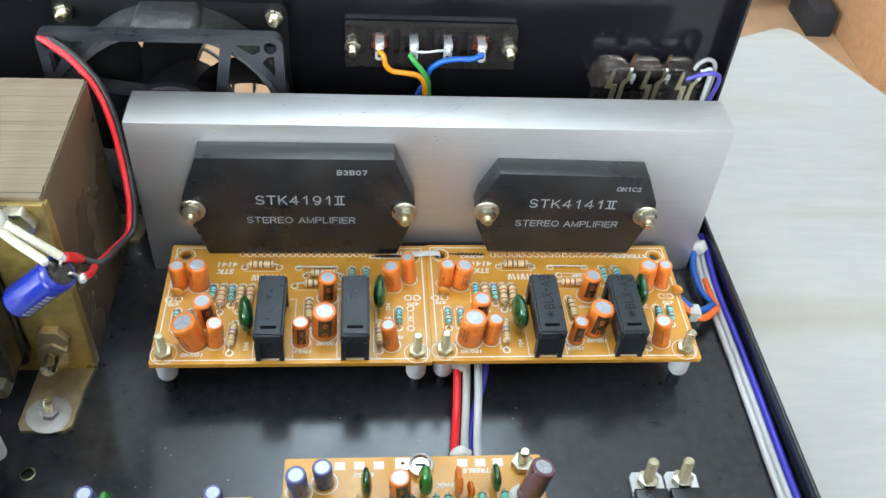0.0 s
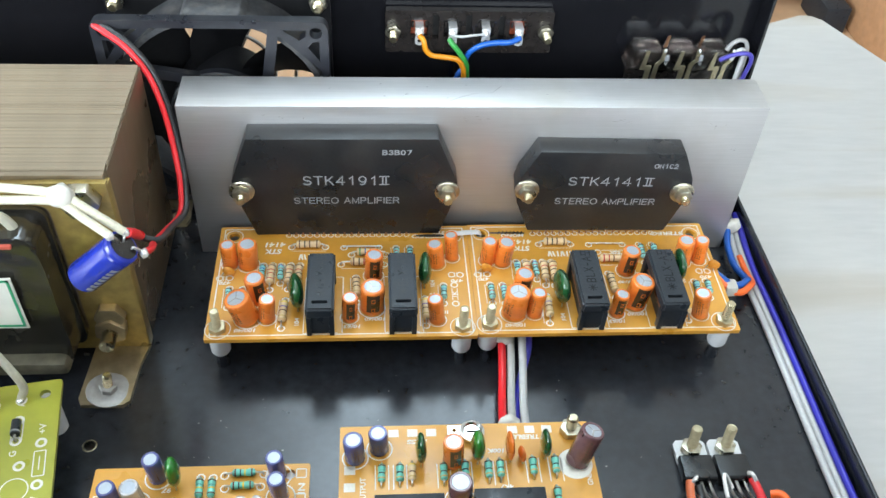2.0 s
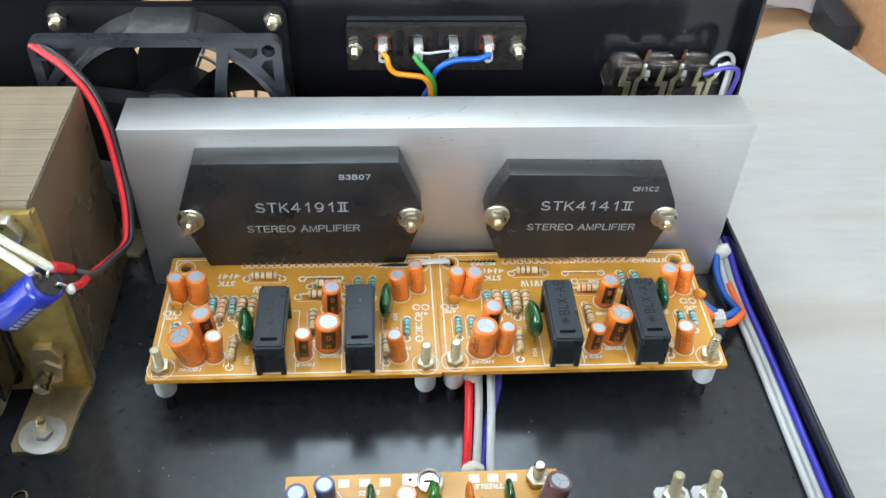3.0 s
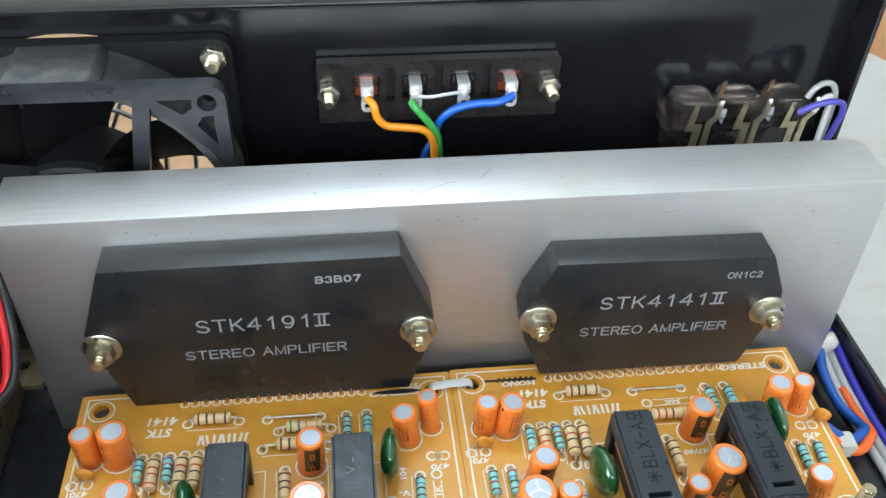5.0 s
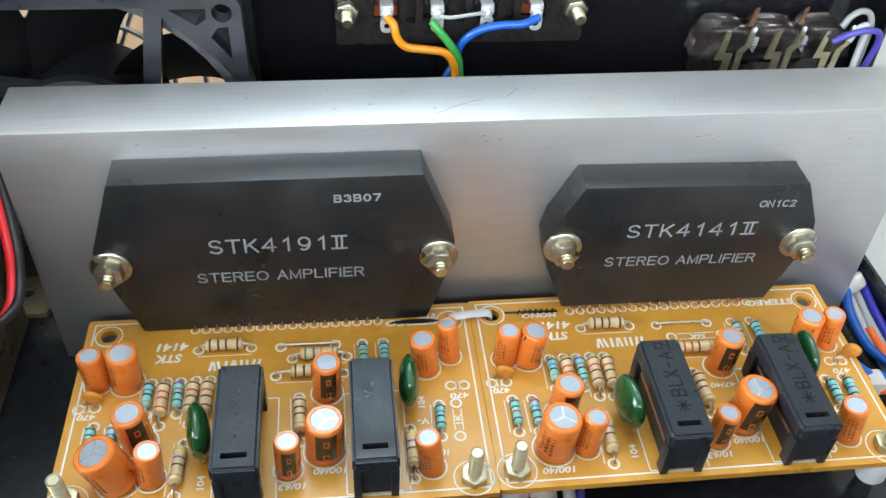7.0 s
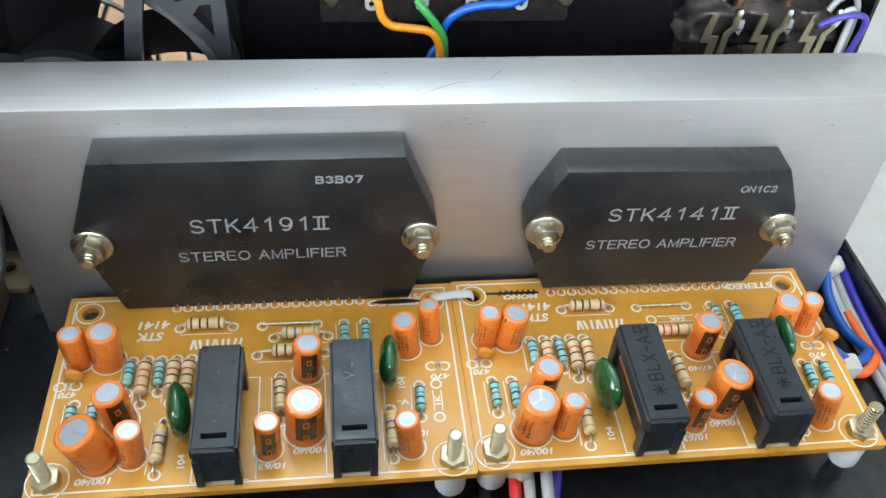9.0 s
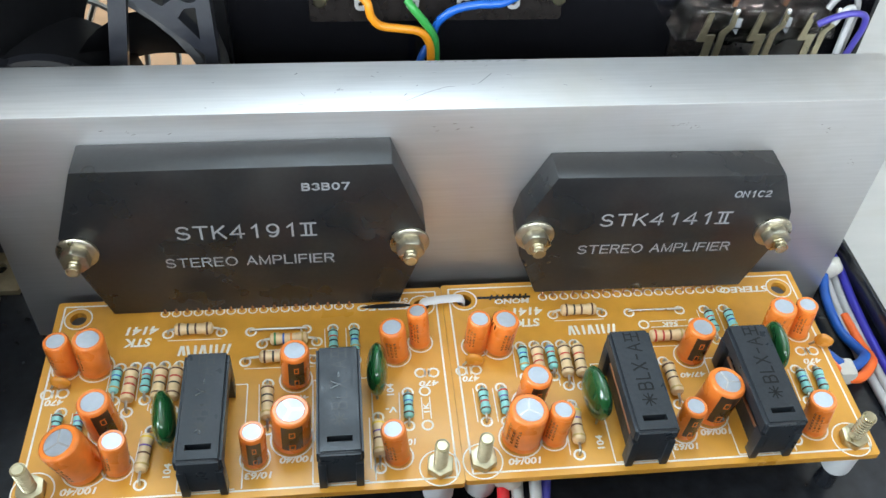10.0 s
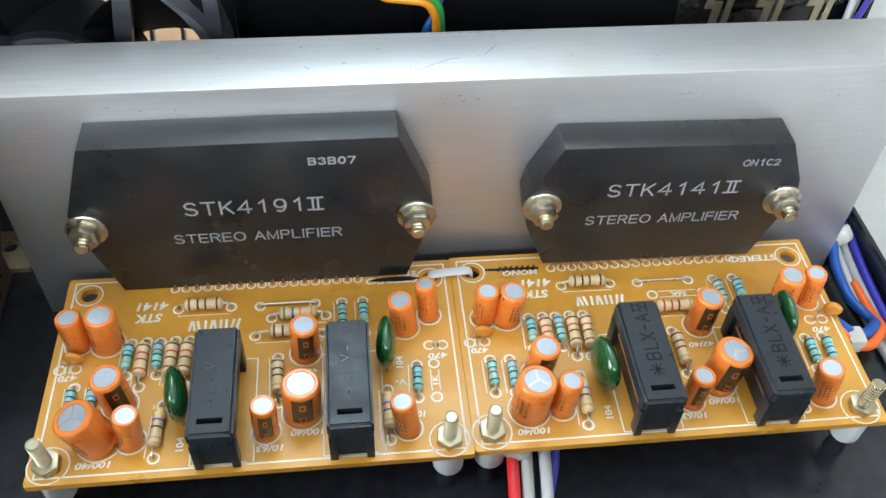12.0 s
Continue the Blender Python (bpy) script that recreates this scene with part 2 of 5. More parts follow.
def single(name, bm, mat, label, category, group="", kind=""):
    ob = new(name, mesh_of(bm, mat, name))
    return tagged(ob, label, category, group, kind)


def box(bm, x0, x1, y0, y1, z0, z1, bevel=0.0, turn=None):
    vs = [bm.verts.new((x, y, z)) for x in (x0, x1) for y in (y0, y1) for z in (z0, z1)]
    faces = [bm.faces.new([vs[i] for i in q]) for q in ((0, 1, 3, 2), (4, 6, 7, 5), (0, 4, 5, 1), (2, 3, 7, 6), (0, 2, 6, 4), (1, 5, 7, 3))]
    if turn is not None:
        bmesh.ops.transform(bm, matrix=turn, verts=vs)
    if bevel:
        edges = {e for f in faces for e in f.edges}
        bmesh.ops.bevel(bm, geom=list(edges), offset=bevel, segments=2, affect="EDGES", profile=0.6)
    return bm


def boxed(*a, **k):
    return box(bmesh.new(), *a, **k)


def frame_to(p0, p1):
    d = Vector(p1) - Vector(p0)
    return Matrix.Translation(p0) @ d.to_track_quat("Z", "Y").to_matrix().to_4x4()


def lathe(bm, profile, seg=20, m=None, start=0.0, sweep=360.0):
    """Turns (radius, height) pairs about z."""
    closed = sweep > 359.9
    count = seg if closed else seg + 1
    rings = []
    for r, z in profile:
        if r < 1e-6 and closed:
            rings.append([bm.verts.new((0, 0, z))])
        else:
            rings.append([bm.verts.new((r * math.cos(a), r * math.sin(a), z)) for a in (radians(start + sweep * i / seg) for i in range(count))])
    made = [v for ring in rings for v in ring]
    for a, b in zip(rings, rings[1:]):
        for i in range(seg):
            j = (i + 1) % count
            if len(a) == 1 and len(b) == 1:
                continue
            if len(a) == 1:
                bm.faces.new((a[0], b[i], b[j]))
            elif len(b) == 1:
                bm.faces.new((a[i], b[0], a[j]))
            else:
                bm.faces.new((a[i], b[i], b[j], a[j]))
    if m is not None:
        bmesh.ops.transform(bm, matrix=m, verts=made)
    return bm


def cyl(bm, p0, p1, r, seg=16, r1=None):
    length = (Vector(p1) - Vector(p0)).length
    r1 = r if r1 is None else r1
    return lathe(bm, [(0, 0), (r, 0), (r1, length), (0, length)], seg, frame_to(p0, p1))


def prism(bm, outline, a, b, axis="z", bevel=0.0):
    """An outline (two numbers a corner) pushed from a to b along an axis."""
    def place(u, v, w):
        return {"z": (u, v, w), "y": (u, w, v), "x": (w, u, v)}[axis]
    low, high = [bm.verts.new(place(u, v, a)) for u, v in outline], [bm.verts.new(place(u, v, b)) for u, v in outline]
    faces = [bm.faces.new(low[::-1]), bm.faces.new(high)]
    n = len(outline)
    faces += [bm.faces.new((low[i], low[(i + 1) % n], high[(i + 1) % n], high[i])) for i in range(n)]
    if bevel:
        bmesh.ops.bevel(bm, geom=list({e for f in faces for e in f.edges}), offset=bevel, segments=2, affect="EDGES", profile=0.6)
    return bm


def smooth_path(points, steps=8):
    pts = [Vector(p) for p in points]
    ext = [2 * pts[0] - pts[1], *pts, 2 * pts[-1] - pts[-2]]
    out = []
    for i in range(1, len(ext) - 2):
        a, b, c, d = ext[i - 1:i + 3]
        for k in range(steps):
            t = k / steps
            out.append(0.5 * (2 * b + (c - a) * t + (2 * a - 5 * b + 4 * c - d) * t * t + (3 * b - a - 3 * c + d) * t ** 3))
    out.append(pts[-1])
    return out


def wire(bm, points, r, seg=10, steps=8):
    path = smooth_path(points, steps)
    side, rings = Vector((0, 0, 1)), []
    for i, p in enumerate(path):
        d = (path[min(i + 1, len(path) - 1)] - path[max(i - 1, 0)]).normalized()
        side = side - d * side.dot(d)
        side = side.normalized() if side.length > 1e-4 else d.orthogonal().normalized()
        other = d.cross(side)
        rings.append([bm.verts.new(p + r * (math.cos(a) * side + math.sin(a) * other)) for a in (2 * math.pi * k / seg for k in range(seg))])
    for a, b in zip(rings, rings[1:]):
        for k in range(seg):
            bm.faces.new((a[k], a[(k + 1) % seg], b[(k + 1) % seg], b[k]))
    bm.faces.new(rings[0][::-1])
    bm.faces.new(rings[-1])
    return bm


def wired(points, r, seg=10, steps=8):
    return wire(bmesh.new(), points, r, seg, steps)


def ring_flat(bm, x, y, z, r0, r1, seg=18):
    a = [bm.verts.new((x + r0 * math.cos(t), y + r0 * math.sin(t), z)) for t in (2 * math.pi * i / seg for i in range(seg))]
    b = [bm.verts.new((x + r1 * math.cos(t), y + r1 * math.sin(t), z)) for t in (2 * math.pi * i / seg for i in range(seg))]
    for i in range(seg):
        j = (i + 1) % seg
        bm.faces.new((a[i], b[i], b[j], a[j]))


def line_flat(bm, x0, y0, x1, y1, z, w):
    d = Vector((x1 - x0, y1 - y0))
    n = Vector((-d.y, d.x)).normalized() * w / 2
    bm.faces.new([bm.verts.new((p[0], p[1], z)) for p in ((x0 - n.x, y0 - n.y), (x1 - n.x, y1 - n.y), (x1 + n.x, y1 + n.y), (x0 + n.x, y0 + n.y))])


def text_mesh(words, width, height, spacing=1.0, shear=0.0, bold=0.0, depth=0.0):
    """A word as a mesh in the xy plane, its lower left at the origin, of that width and height in millimetres."""
    curve = bpy.data.curves.new("writing", "FONT")
    curve.body, curve.space_character, curve.shear, curve.offset, curve.extrude, curve.resolution_u = words, spacing, shear, bold, depth, 3
    ob = bpy.data.objects.new("writing", curve)
    scene.collection.objects.link(ob)
    bpy.context.view_layer.update()
    data = bpy.data.meshes.new_from_object(ob.evaluated_get(bpy.context.evaluated_depsgraph_get()))
    bpy.data.objects.remove(ob)
    co = np.array([v.co for v in data.vertices])
    low, high = co.min(0), co.max(0)
    data.transform(Matrix.Diagonal((width * MM / (high[0] - low[0]), height * MM / (high[1] - low[1]), MM, 1)) @ Matrix.Translation((-low[0], -low[1], 0)))
    return data


def writing(name, words, width, height, mat, parent, m, **k):
    data = text_mesh(words, width, height, **k)
    data.materials.clear()
    data.materials.append(mat)
    return part(name, data, mat, parent, at=m)


def bow(cx, cy, rx, ry, a0, a1, n=10):
    return [(cx + rx * math.cos(radians(a0 + (a1 - a0) * i / n)), cy + ry * math.sin(radians(a0 + (a1 - a0) * i / n))) for i in range(n + 1)]


# Each character: its width for a height of one, and its strokes.
STROKES = {
    "T": (0.84, [[(0, 1), (0.84, 1)], [(0.42, 1), (0.42, 0)]]), "L": (0.66, [[(0, 1), (0, 0), (0.66, 0)]]), "I": (0.04, [[(0.02, 1), (0.02, 0)]]),
    "E": (0.74, [[(0.74, 1), (0, 1), (0, 0), (0.74, 0)], [(0, 0.52), (0.68, 0.52)]]), "F": (0.70, [[(0.7, 1), (0, 1), (0, 0)], [(0, 0.52), (0.62, 0.52)]]),
    "K": (0.80, [[(0, 1), (0, 0)], [(0.75, 1), (0, 0.36)], [(0.27, 0.6), (0.8, 0)]]), "A": (0.90, [[(0, 0), (0.45, 1), (0.9, 0)], [(0.17, 0.36), (0.73, 0.36)]]),
    "M": (0.92, [[(0, 0), (0, 1), (0.46, 0.08), (0.92, 1), (0.92, 0)]]), "N": (0.80, [[(0, 0), (0, 1), (0.8, 0), (0.8, 1)]]),
    "O": (1.00, [bow(0.5, 0.5, 0.5, 0.5, 90, 450, 24)]), "0": (0.76, [bow(0.38, 0.5, 0.38, 0.5, 90, 450, 24)]),
    "R": (0.80, [[(0, 0), (0, 1)] + bow(0.52, 0.76, 0.25, 0.24, 90, -90) + [(0, 0.52)], [(0.45, 0.52), (0.8, 0)]]),
    "P": (0.77, [[(0, 0), (0, 1)] + bow(0.52, 0.74, 0.25, 0.26, 90, -90) + [(0, 0.48)]]),
    "B": (0.80, [[(0, 0), (0, 1)] + bow(0.5, 0.765, 0.24, 0.235, 90, -90) + [(0, 0.53)], [(0.5, 0.53)] + bow(0.52, 0.265, 0.28, 0.265, 90, -90) + [(0, 0)]]),
    "S": (0.80, [bow(0.4, 0.745, 0.36, 0.255, 25, 270, 14) + bow(0.4, 0.245, 0.39, 0.245, 90, -155, 14)]),
    "C": (0.84, [bow(0.45, 0.5, 0.45, 0.5, 48, 312, 18)]), "4": (0.84, [[(0.62, 0), (0.62, 1), (0, 0.3), (0.84, 0.3)]]), "1": (0.36, [[(0, 0.76), (0.3, 1), (0.3, 0)]]),
    "9": (0.76, [bow(0.38, 0.66, 0.37, 0.34, 0, 360, 20), bow(0.35, 0.58, 0.4, 0.58, 8, -115, 12)]), "7": (0.74, [[(0, 1), (0.74, 1), (0.27, 0)]]),
    "3": (0.76, [bow(0.36, 0.765, 0.33, 0.235, 155, -90, 12) + bow(0.36, 0.265, 0.38, 0.265, 90, -155, 12)]),
    "2": (0.76, [bow(0.37, 0.71, 0.36, 0.29, 165, -38, 12) + [(0, 0), (0.76, 0)]]),
    "X": (0.80, [[(0, 0), (0.8, 1)], [(0, 1), (0.8, 0)]]), "-": (0.50, [[(0, 0.5), (0.5, 0.5)]]),
    "|": (0.96, [[(0, 1), (0.96, 1)], [(0, 0), (0.96, 0)], [(0.3, 0), (0.3, 1)], [(0.66, 0), (0.66, 1)]])}


def ribbon(bm, pts, w, z=0.0):
    """A line of even width through the points, with its corners mitred."""
    pts = [Vector(p) for p in pts]
    loop = (pts[0] - pts[-1]).length < 1e-4 and len(pts) > 3
    if loop:
        pts = pts[:-1]
    rows, n = [], len(pts)
    for i, p in enumerate(pts):
        a = pts[i - 1] if i or loop else None
        b = pts[(i + 1) % n] if i < n - 1 or loop else None
        d0, d1 = (p - a).normalized() if a else (b - p).normalized(), (b - p).normalized() if b else (p - a).normalized()
        n0, n1 = Vector((-d0.y, d0.x)), Vector((-d1.y, d1.x))
        m = n0 + n1
        m = m.normalized() * min(1.0 / max(m.normalized().dot(n0), 0.3), 2.2) if m.length > 1e-3 else n0
        cap = Vector((0, 0)) if a and b else (d0 if b is None else -d1) * w * 0.5
        q = p + cap
        rows.append([bm.verts.new((*(q + m * s * w / 2), z)) for s in (-1, 1)])
    for i in range(n if loop else n - 1):
        j = (i + 1) % n
        bm.faces.new((rows[i][0], rows[j][0], rows[j][1], rows[i][1]))


def stroke_writing(words, width, height, weight, parent, m, mat, even=True, gap=0.34, name="printed_marking"):
    """Printed capitals and figures in even strokes; even: all set at one pitch."""
    bm, x, laid = bmesh.new(), 0.0, []
    for k, ch in enumerate(words):
        if ch == " ":
            x += 0.62
            continue
        w, strokes = STROKES[ch]
        if even:
            laid.append((k * 1.2 - w / 2, strokes))
        else:
            laid.append((x, strokes))
            x += w + gap
    x0 = min(a for a, _ in laid)
    x1 = max(a + max(p[0] for st in strokes for p in st) for a, strokes in laid)
    k = (width - weight) / (x1 - x0)
    for a, strokes in laid:
        wide = height - weight if even else k
        for lift, st in enumerate(strokes):
            mid = a - x0 + (half_width(strokes) if even else 0)
            ribbon(bm, [((mid * k + (p[0] - half_width(strokes)) * min(k, wide) if even else (a - x0 + p[0]) * k) + weight / 2, weight / 2 + p[1] * (height - weight)) for p in st], weight, 0.012 * lift)
    return part(name, bm, mat, parent, at=m)


def half_width(strokes):
    return max(p[0] for st in strokes for p in st) / 2


def at_mm(x, y, z, rx=0, ry=0, rz=0):
    return pose(x * MM, y * MM, z * MM, rx, ry, rz)


def hex_outline(r, turn=0.0):
    return [(r * math.cos(radians(60 * i + turn)), r * math.sin(radians(60 * i + turn))) for i in range(6)]


def nut_mesh(bm, r, h, m):
    made = bmesh.new()
    prism(made, hex_outline(r), 0, h, "z", 0.18 * h)
    bmesh.ops.transform(made, matrix=m, verts=made.verts)
    data = bpy.data.meshes.new("tmp")
    made.to_mesh(data)
    made.free()
    bm.from_mesh(data)
    bpy.data.meshes.remove(data)
    return bm


def threaded(bm, r, length, m, pitch=0.9):
    """A bolt's thread as stacked ridges."""
    profile = [(0, 0)]
    z = 0.0
    while z < length - 0.5:
        profile += [(r * 0.70, z), (r * 0.70, z + pitch * 0.18), (r, z + pitch * 0.45), (r, z + pitch * 0.65)]
        z += pitch
    profile += [(r * 0.8, length - 0.2), (r * 0.7, length), (0, length)]
    return lathe(bm, profile, 14, m)


def bolt_set(parent, m, washer_r=0.0, nut_r=3.6, nut_h=3.0, r=1.9, tip=8.0, metal=None):
    """Washer, nut and threaded end, standing along z of m (m in millimetres)."""
    metal = metal or ZINC
    base = 0.0
    if washer_r:
        part("washer", lathe(bmesh.new(), [(r, 0), (washer_r, 0), (washer_r, 0.55), (washer_r * 0.93, 0.8), (nut_r * 0.95, 1.05), (r, 1.1)], 28, m), metal, parent)
        base = 0.85
    part("nut", nut_mesh(bmesh.new(), nut_r, nut_h, m @ Matrix.Translation((0, 0, base))), metal, parent)
    part("bolt", threaded(bmesh.new(), r, tip, m), STEEL_ZINC, parent)


def plate(bm, outline, holes, a, b, axis="z"):
    """A flat plate with holes through it, from a to b along an axis."""
    def place(u, v, w):
        return {"z": (u, v, w), "y": (u, w, v), "x": (w, u, v)}[axis]
    made = bmesh.new()
    for loop in (outline, *holes):
        vs = [made.verts.new(place(u, v, a)) for u, v in loop]
        for i in range(len(vs)):
            made.edges.new((vs[i], vs[(i + 1) % len(vs)]))
    bmesh.ops.triangle_fill(made, use_beauty=True, use_dissolve=False, edges=made.edges[:])
    grown = bmesh.ops.extrude_face_region(made, geom=made.faces[:])
    vs = [g for g in grown["geom"] if isinstance(g, bmesh.types.BMVert)]
    bmesh.ops.translate(made, verts=vs, vec=place(0, 0, b - a))
    data = bpy.data.meshes.new("tmp")
    made.to_mesh(data)
    made.free()
    bm.from_mesh(data)
    bpy.data.meshes.remove(data)
    return bm


def circle(x, y, r, seg=24):
    return [(x + r * math.cos(2 * math.pi * i / seg), y + r * math.sin(2 * math.pi * i / seg)) for i in range(seg)]


def rect(x0, x1, y0, y1, r=0.0, seg=4):
    if not r:
        return [(x0, y0), (x1, y0), (x1, y1), (x0, y1)]
    out = []
    for cx, cy, a0 in ((x1 - r, y0 + r, -90), (x1 - r, y1 - r, 0), (x0 + r, y1 - r, 90), (x0 + r, y0 + r, 180)):
        out += [(cx + r * math.cos(radians(a0 + 90 * i / seg)), cy + r * math.sin(radians(a0 + 90 * i / seg))) for i in range(seg + 1)]
    return out


# ---- the room and the table ----
FLOOR_Z, TABLE_Z = -758.0, -8.0
ground = single("floor", boxed(-2600, 3000, -2600, 3600, FLOOR_Z - 40, FLOOR_Z), TILE, "terracotta-coloured floor of the room", "floor", kind="structure")
for name, dims in dict(wall_north=(-2600, 3000, 3600, 3700), wall_east=(3000, 3100, -2700, 3700)).items():
    single(name, boxed(*dims, FLOOR_Z - 40, 2700), WALL_PAINT, "plain pale painted wall of the room", "wall", kind="structure")
single("wall_west", plate(bmesh.new(), rect(-2700, 3700, FLOOR_Z - 40, 2700), [rect(-1500, 0, 100, 1450)], -2700, -2600, "x"), WALL_PAINT,
       "unseen plain pale painted wall with an assumed window opening", "wall", kind="structure")
single("wall_south", plate(bmesh.new(), rect(-2600, 3000, FLOOR_Z - 40, 2700), [rect(-2000, 1600, 300, 1700)], -2700, -2600, "y"), WALL_PAINT,
       "unseen plain pale painted wall with an assumed wide window opening", "wall", kind="structure")
single("ceiling", boxed(-2700, 3100, -2700, 3700, 2700, 2760), WALL_PAINT, "plain white painted ceiling", "ceiling", kind="structure")

table = thing("table", "pale stone-patterned laminate table top with a rounded corner", "table", at=(100, -150, FLOOR_Z))
T_TURN = Matrix.Translation((317.5, 200.5, 0)) @ Matrix.Rotation(radians(24), 4, "Z")


def table_top():
    bm = prism(bmesh.new(), rect(-1100, 0, -700, 0, 9, 5), TABLE_Z - 24, TABLE_Z, "z", 1.2)
    bmesh.ops.transform(bm, matrix=T_TURN, verts=bm.verts)
    return bm


def leg_part(x, y):
    bm = boxed(x - 25, x + 25, y - 25, y + 25, FLOOR_Z, TABLE_Z - 24.2, 2, turn=None)
    bmesh.ops.transform(bm, matrix=T_TURN, verts=bm.verts)
    return bm


part("table_top", table_top(), LAMINATE, table)
for lx, ly in ((-60, -60), (-1040, -60), (-60, -640), (-1040, -640)):
    part("leg", leg_part(lx, ly), WOOD, table)

tube = thing("tube_light", "white ceiling tube light fitting above the table", "lamp", at=(120, 620, 1640))
part("housing", boxed(-140, 380, 60, 1180, 1660, 1700, 4), WHITE_NYLON, tube)
part("bracket", boxed(100, 140, 600, 640, 1700, 2700, 2), WHITE_NYLON, tube)

carton = thing("cardboard_box", "brown cardboard carton lying on the tiled floor", "box", at=(1320, 1430, FLOOR_Z))
part("box_body", boxed(1120, 1560, 1250, 1620, FLOOR_Z, FLOOR_Z + 190, 4), CARTON, carton)
part("flap", boxed(1120, 1560, 1100, 1249, FLOOR_Z + 182, FLOOR_Z + 187, 1), CARTON, carton)


def crumple(bm, amount, freq):
    for v in bm.verts:
        v.co += Vector(noise.noise_vector(v.co * freq)) * amount
    return bm


def blob(cx, cy, cz, rx, ry, rz, detail=3):
    bm = bmesh.new()
    bmesh.ops.create_icosphere(bm, subdivisions=detail, radius=1.0)
    bmesh.ops.scale(bm, vec=(rx, ry, rz), verts=bm.verts)
    bmesh.ops.translate(bm, vec=(cx, cy, cz), verts=bm.verts)
    return bm


single("cloth_bundle", crumple(blob(1000, 1660, FLOOR_Z + 75, 190, 110, 80), 40, 0.012), CLOTH, "crumpled lilac-grey cloth bundle on the floor", "cloth")
shoe_box = thing("dark_box", "small black box on the tiled floor", "box", at=(1110, 1480, FLOOR_Z))
part("box_body", boxed(1050, 1105, 1440, 1560, FLOOR_Z, FLOOR_Z + 60, 3), FUSE_BLACK, shoe_box)

# ---- the chassis ----
X0, X1, YF, YR, ZT = -160.0, 214.2, -179.0, 51.3, 96.0
chassis = thing("amplifier_chassis", "open black enamelled steel amplifier chassis on the table", "chassis", at=(30, -60, -1.2))
part("floor_pan", plate(bmesh.new(), [(X0, YF), (X1 + 2.6, YF), (X1, YR), (X0, YR)], [circle(-23.9, -86.0, 1.9), circle(150, -150, 1.9)], -1.2, 0.0), BLACK_PAINT, chassis)
for xr, xf in ((X1 - 1.2, X1 + 1.4), (X0, X0)):
    part("side_lip", prism(bmesh.new(), [(xf, YF), (xf + 1.2, YF), (xr + 1.2, YR - 0.2), (xr, YR - 0.2)], 0.02, 10.2, "z", 0.35), BLACK_PAINT, chassis)
FAN_X, FAN_Z = 10.3, 44.8
part("rear_panel", plate(bmesh.new(), rect(X0, X1, 0.02, ZT), [circle(FAN_X, FAN_Z + 0.7, 39.9, 64)], YR, YR + 1.2, "y"), GLOSS_BLACK, chassis)
part("top_flange", boxed(X0, X1, 41.4, YR - 0.02, ZT - 1.2, ZT, 0.4), GLOSS_BLACK, chassis)
part("side_flange", boxed(X1 - 1.2, X1, 41.6, YR - 0.02, 10.4, ZT - 1.25, 0.4), GLOSS_BLACK, chassis)
part("front_panel", boxed(X0, X1, YF - 3, YF - 0.02, -1.2, ZT, 0.4), BLACK_PAINT, chassis)
part("front_flange", boxed(X0, X1, YF, -169.8, ZT - 1.2, ZT, 0.4), BLACK_PAINT, chassis)
for fx, fy in ((-140, -150), (195, -150), (-60, 8), (195, 30)):
    part("rubber_foot", lathe(bmesh.new(), [(0, TABLE_Z), (7, TABLE_Z), (8, -1.3), (0, -1.3)], 20, Matrix.Translation((fx, fy, 0))), FUSE_BLACK, chassis)
part("screw_hole_rim", lathe(bmesh.new(), [(1.9, 0.01), (2.25, 0.02), (2.25, 0.08), (1.9, 0.12)], 20, Matrix.Translation((-23.9, -86.0, 0))), STEEL_ZINC, chassis, "bare metal rim of a drilled hole")

specks = bmesh.new()
dust = random.Random(21)
for _ in range(45):
    sx, sy, sr = dust.uniform(-20, 208), dust.uniform(-130, -58), dust.choice((0.1, 0.12, 0.16, 0.26))
    bmesh.ops.create_icosphere(specks, subdivisions=1, radius=sr, matrix=Matrix.Translation((sx, sy, sr * 0.5)) @ Matrix.Diagonal((dust.uniform(0.8, 2.0), 1, 0.5, 1)))
single("dust", specks, DUST_GREY, "scattered pale dust specks on the black chassis floor", "dust", kind="stuff")

# ---- the heatsink ----
HS_W, HS_D, HS_H = 203.6, 17.8, 67.9
heatsink = thing("heatsink", "thick brushed aluminium heatsink bar with scratched top", "heatsink", at=(100, 9, 0))
part("bar", boxed(0, HS_W, 0, HS_D, 0.05, HS_H, 0.45), ALUMINIUM, heatsink)


def scratches():
    rng, bm = random.Random(5), bmesh.new()
    z = HS_H + 0.03
    for _ in range(22):
        x, y, a, l = rng.gauss(96, 24), rng.uniform(2, 16), rng.uniform(-0.6, 0.9), rng.uniform(0.2, 1.2)
        line_flat(bm, x, y, x + l * math.cos(a), y + l * math.sin(a), z, rng.uniform(0.06, 0.16))
    for x, y, l, a in ((91, 3.0, 5.0, 0.55), (95.2, 5.6, 5.4, 0.42), (100.0, 7.6, 1.6, 0.1), (107, 8.6, 5.0, 0.85), (76.6, 7.0, 1.1, 0.9), (77.0, 7.2, 0.9, 0.2), (69.0, 6.6, 1.4, -0.9), (84.0, 12.2, 1.0, -0.6)):
        line_flat(bm, x, y, x + l * math.cos(a), y + l * math.sin(a), z, 0.12)
    for _ in range(12):
        x = rng.uniform(96, 118)
        line_flat(bm, x, 16.9, x + rng.uniform(0.4, 1.2), 17.2, z, 0.12)
    return bm


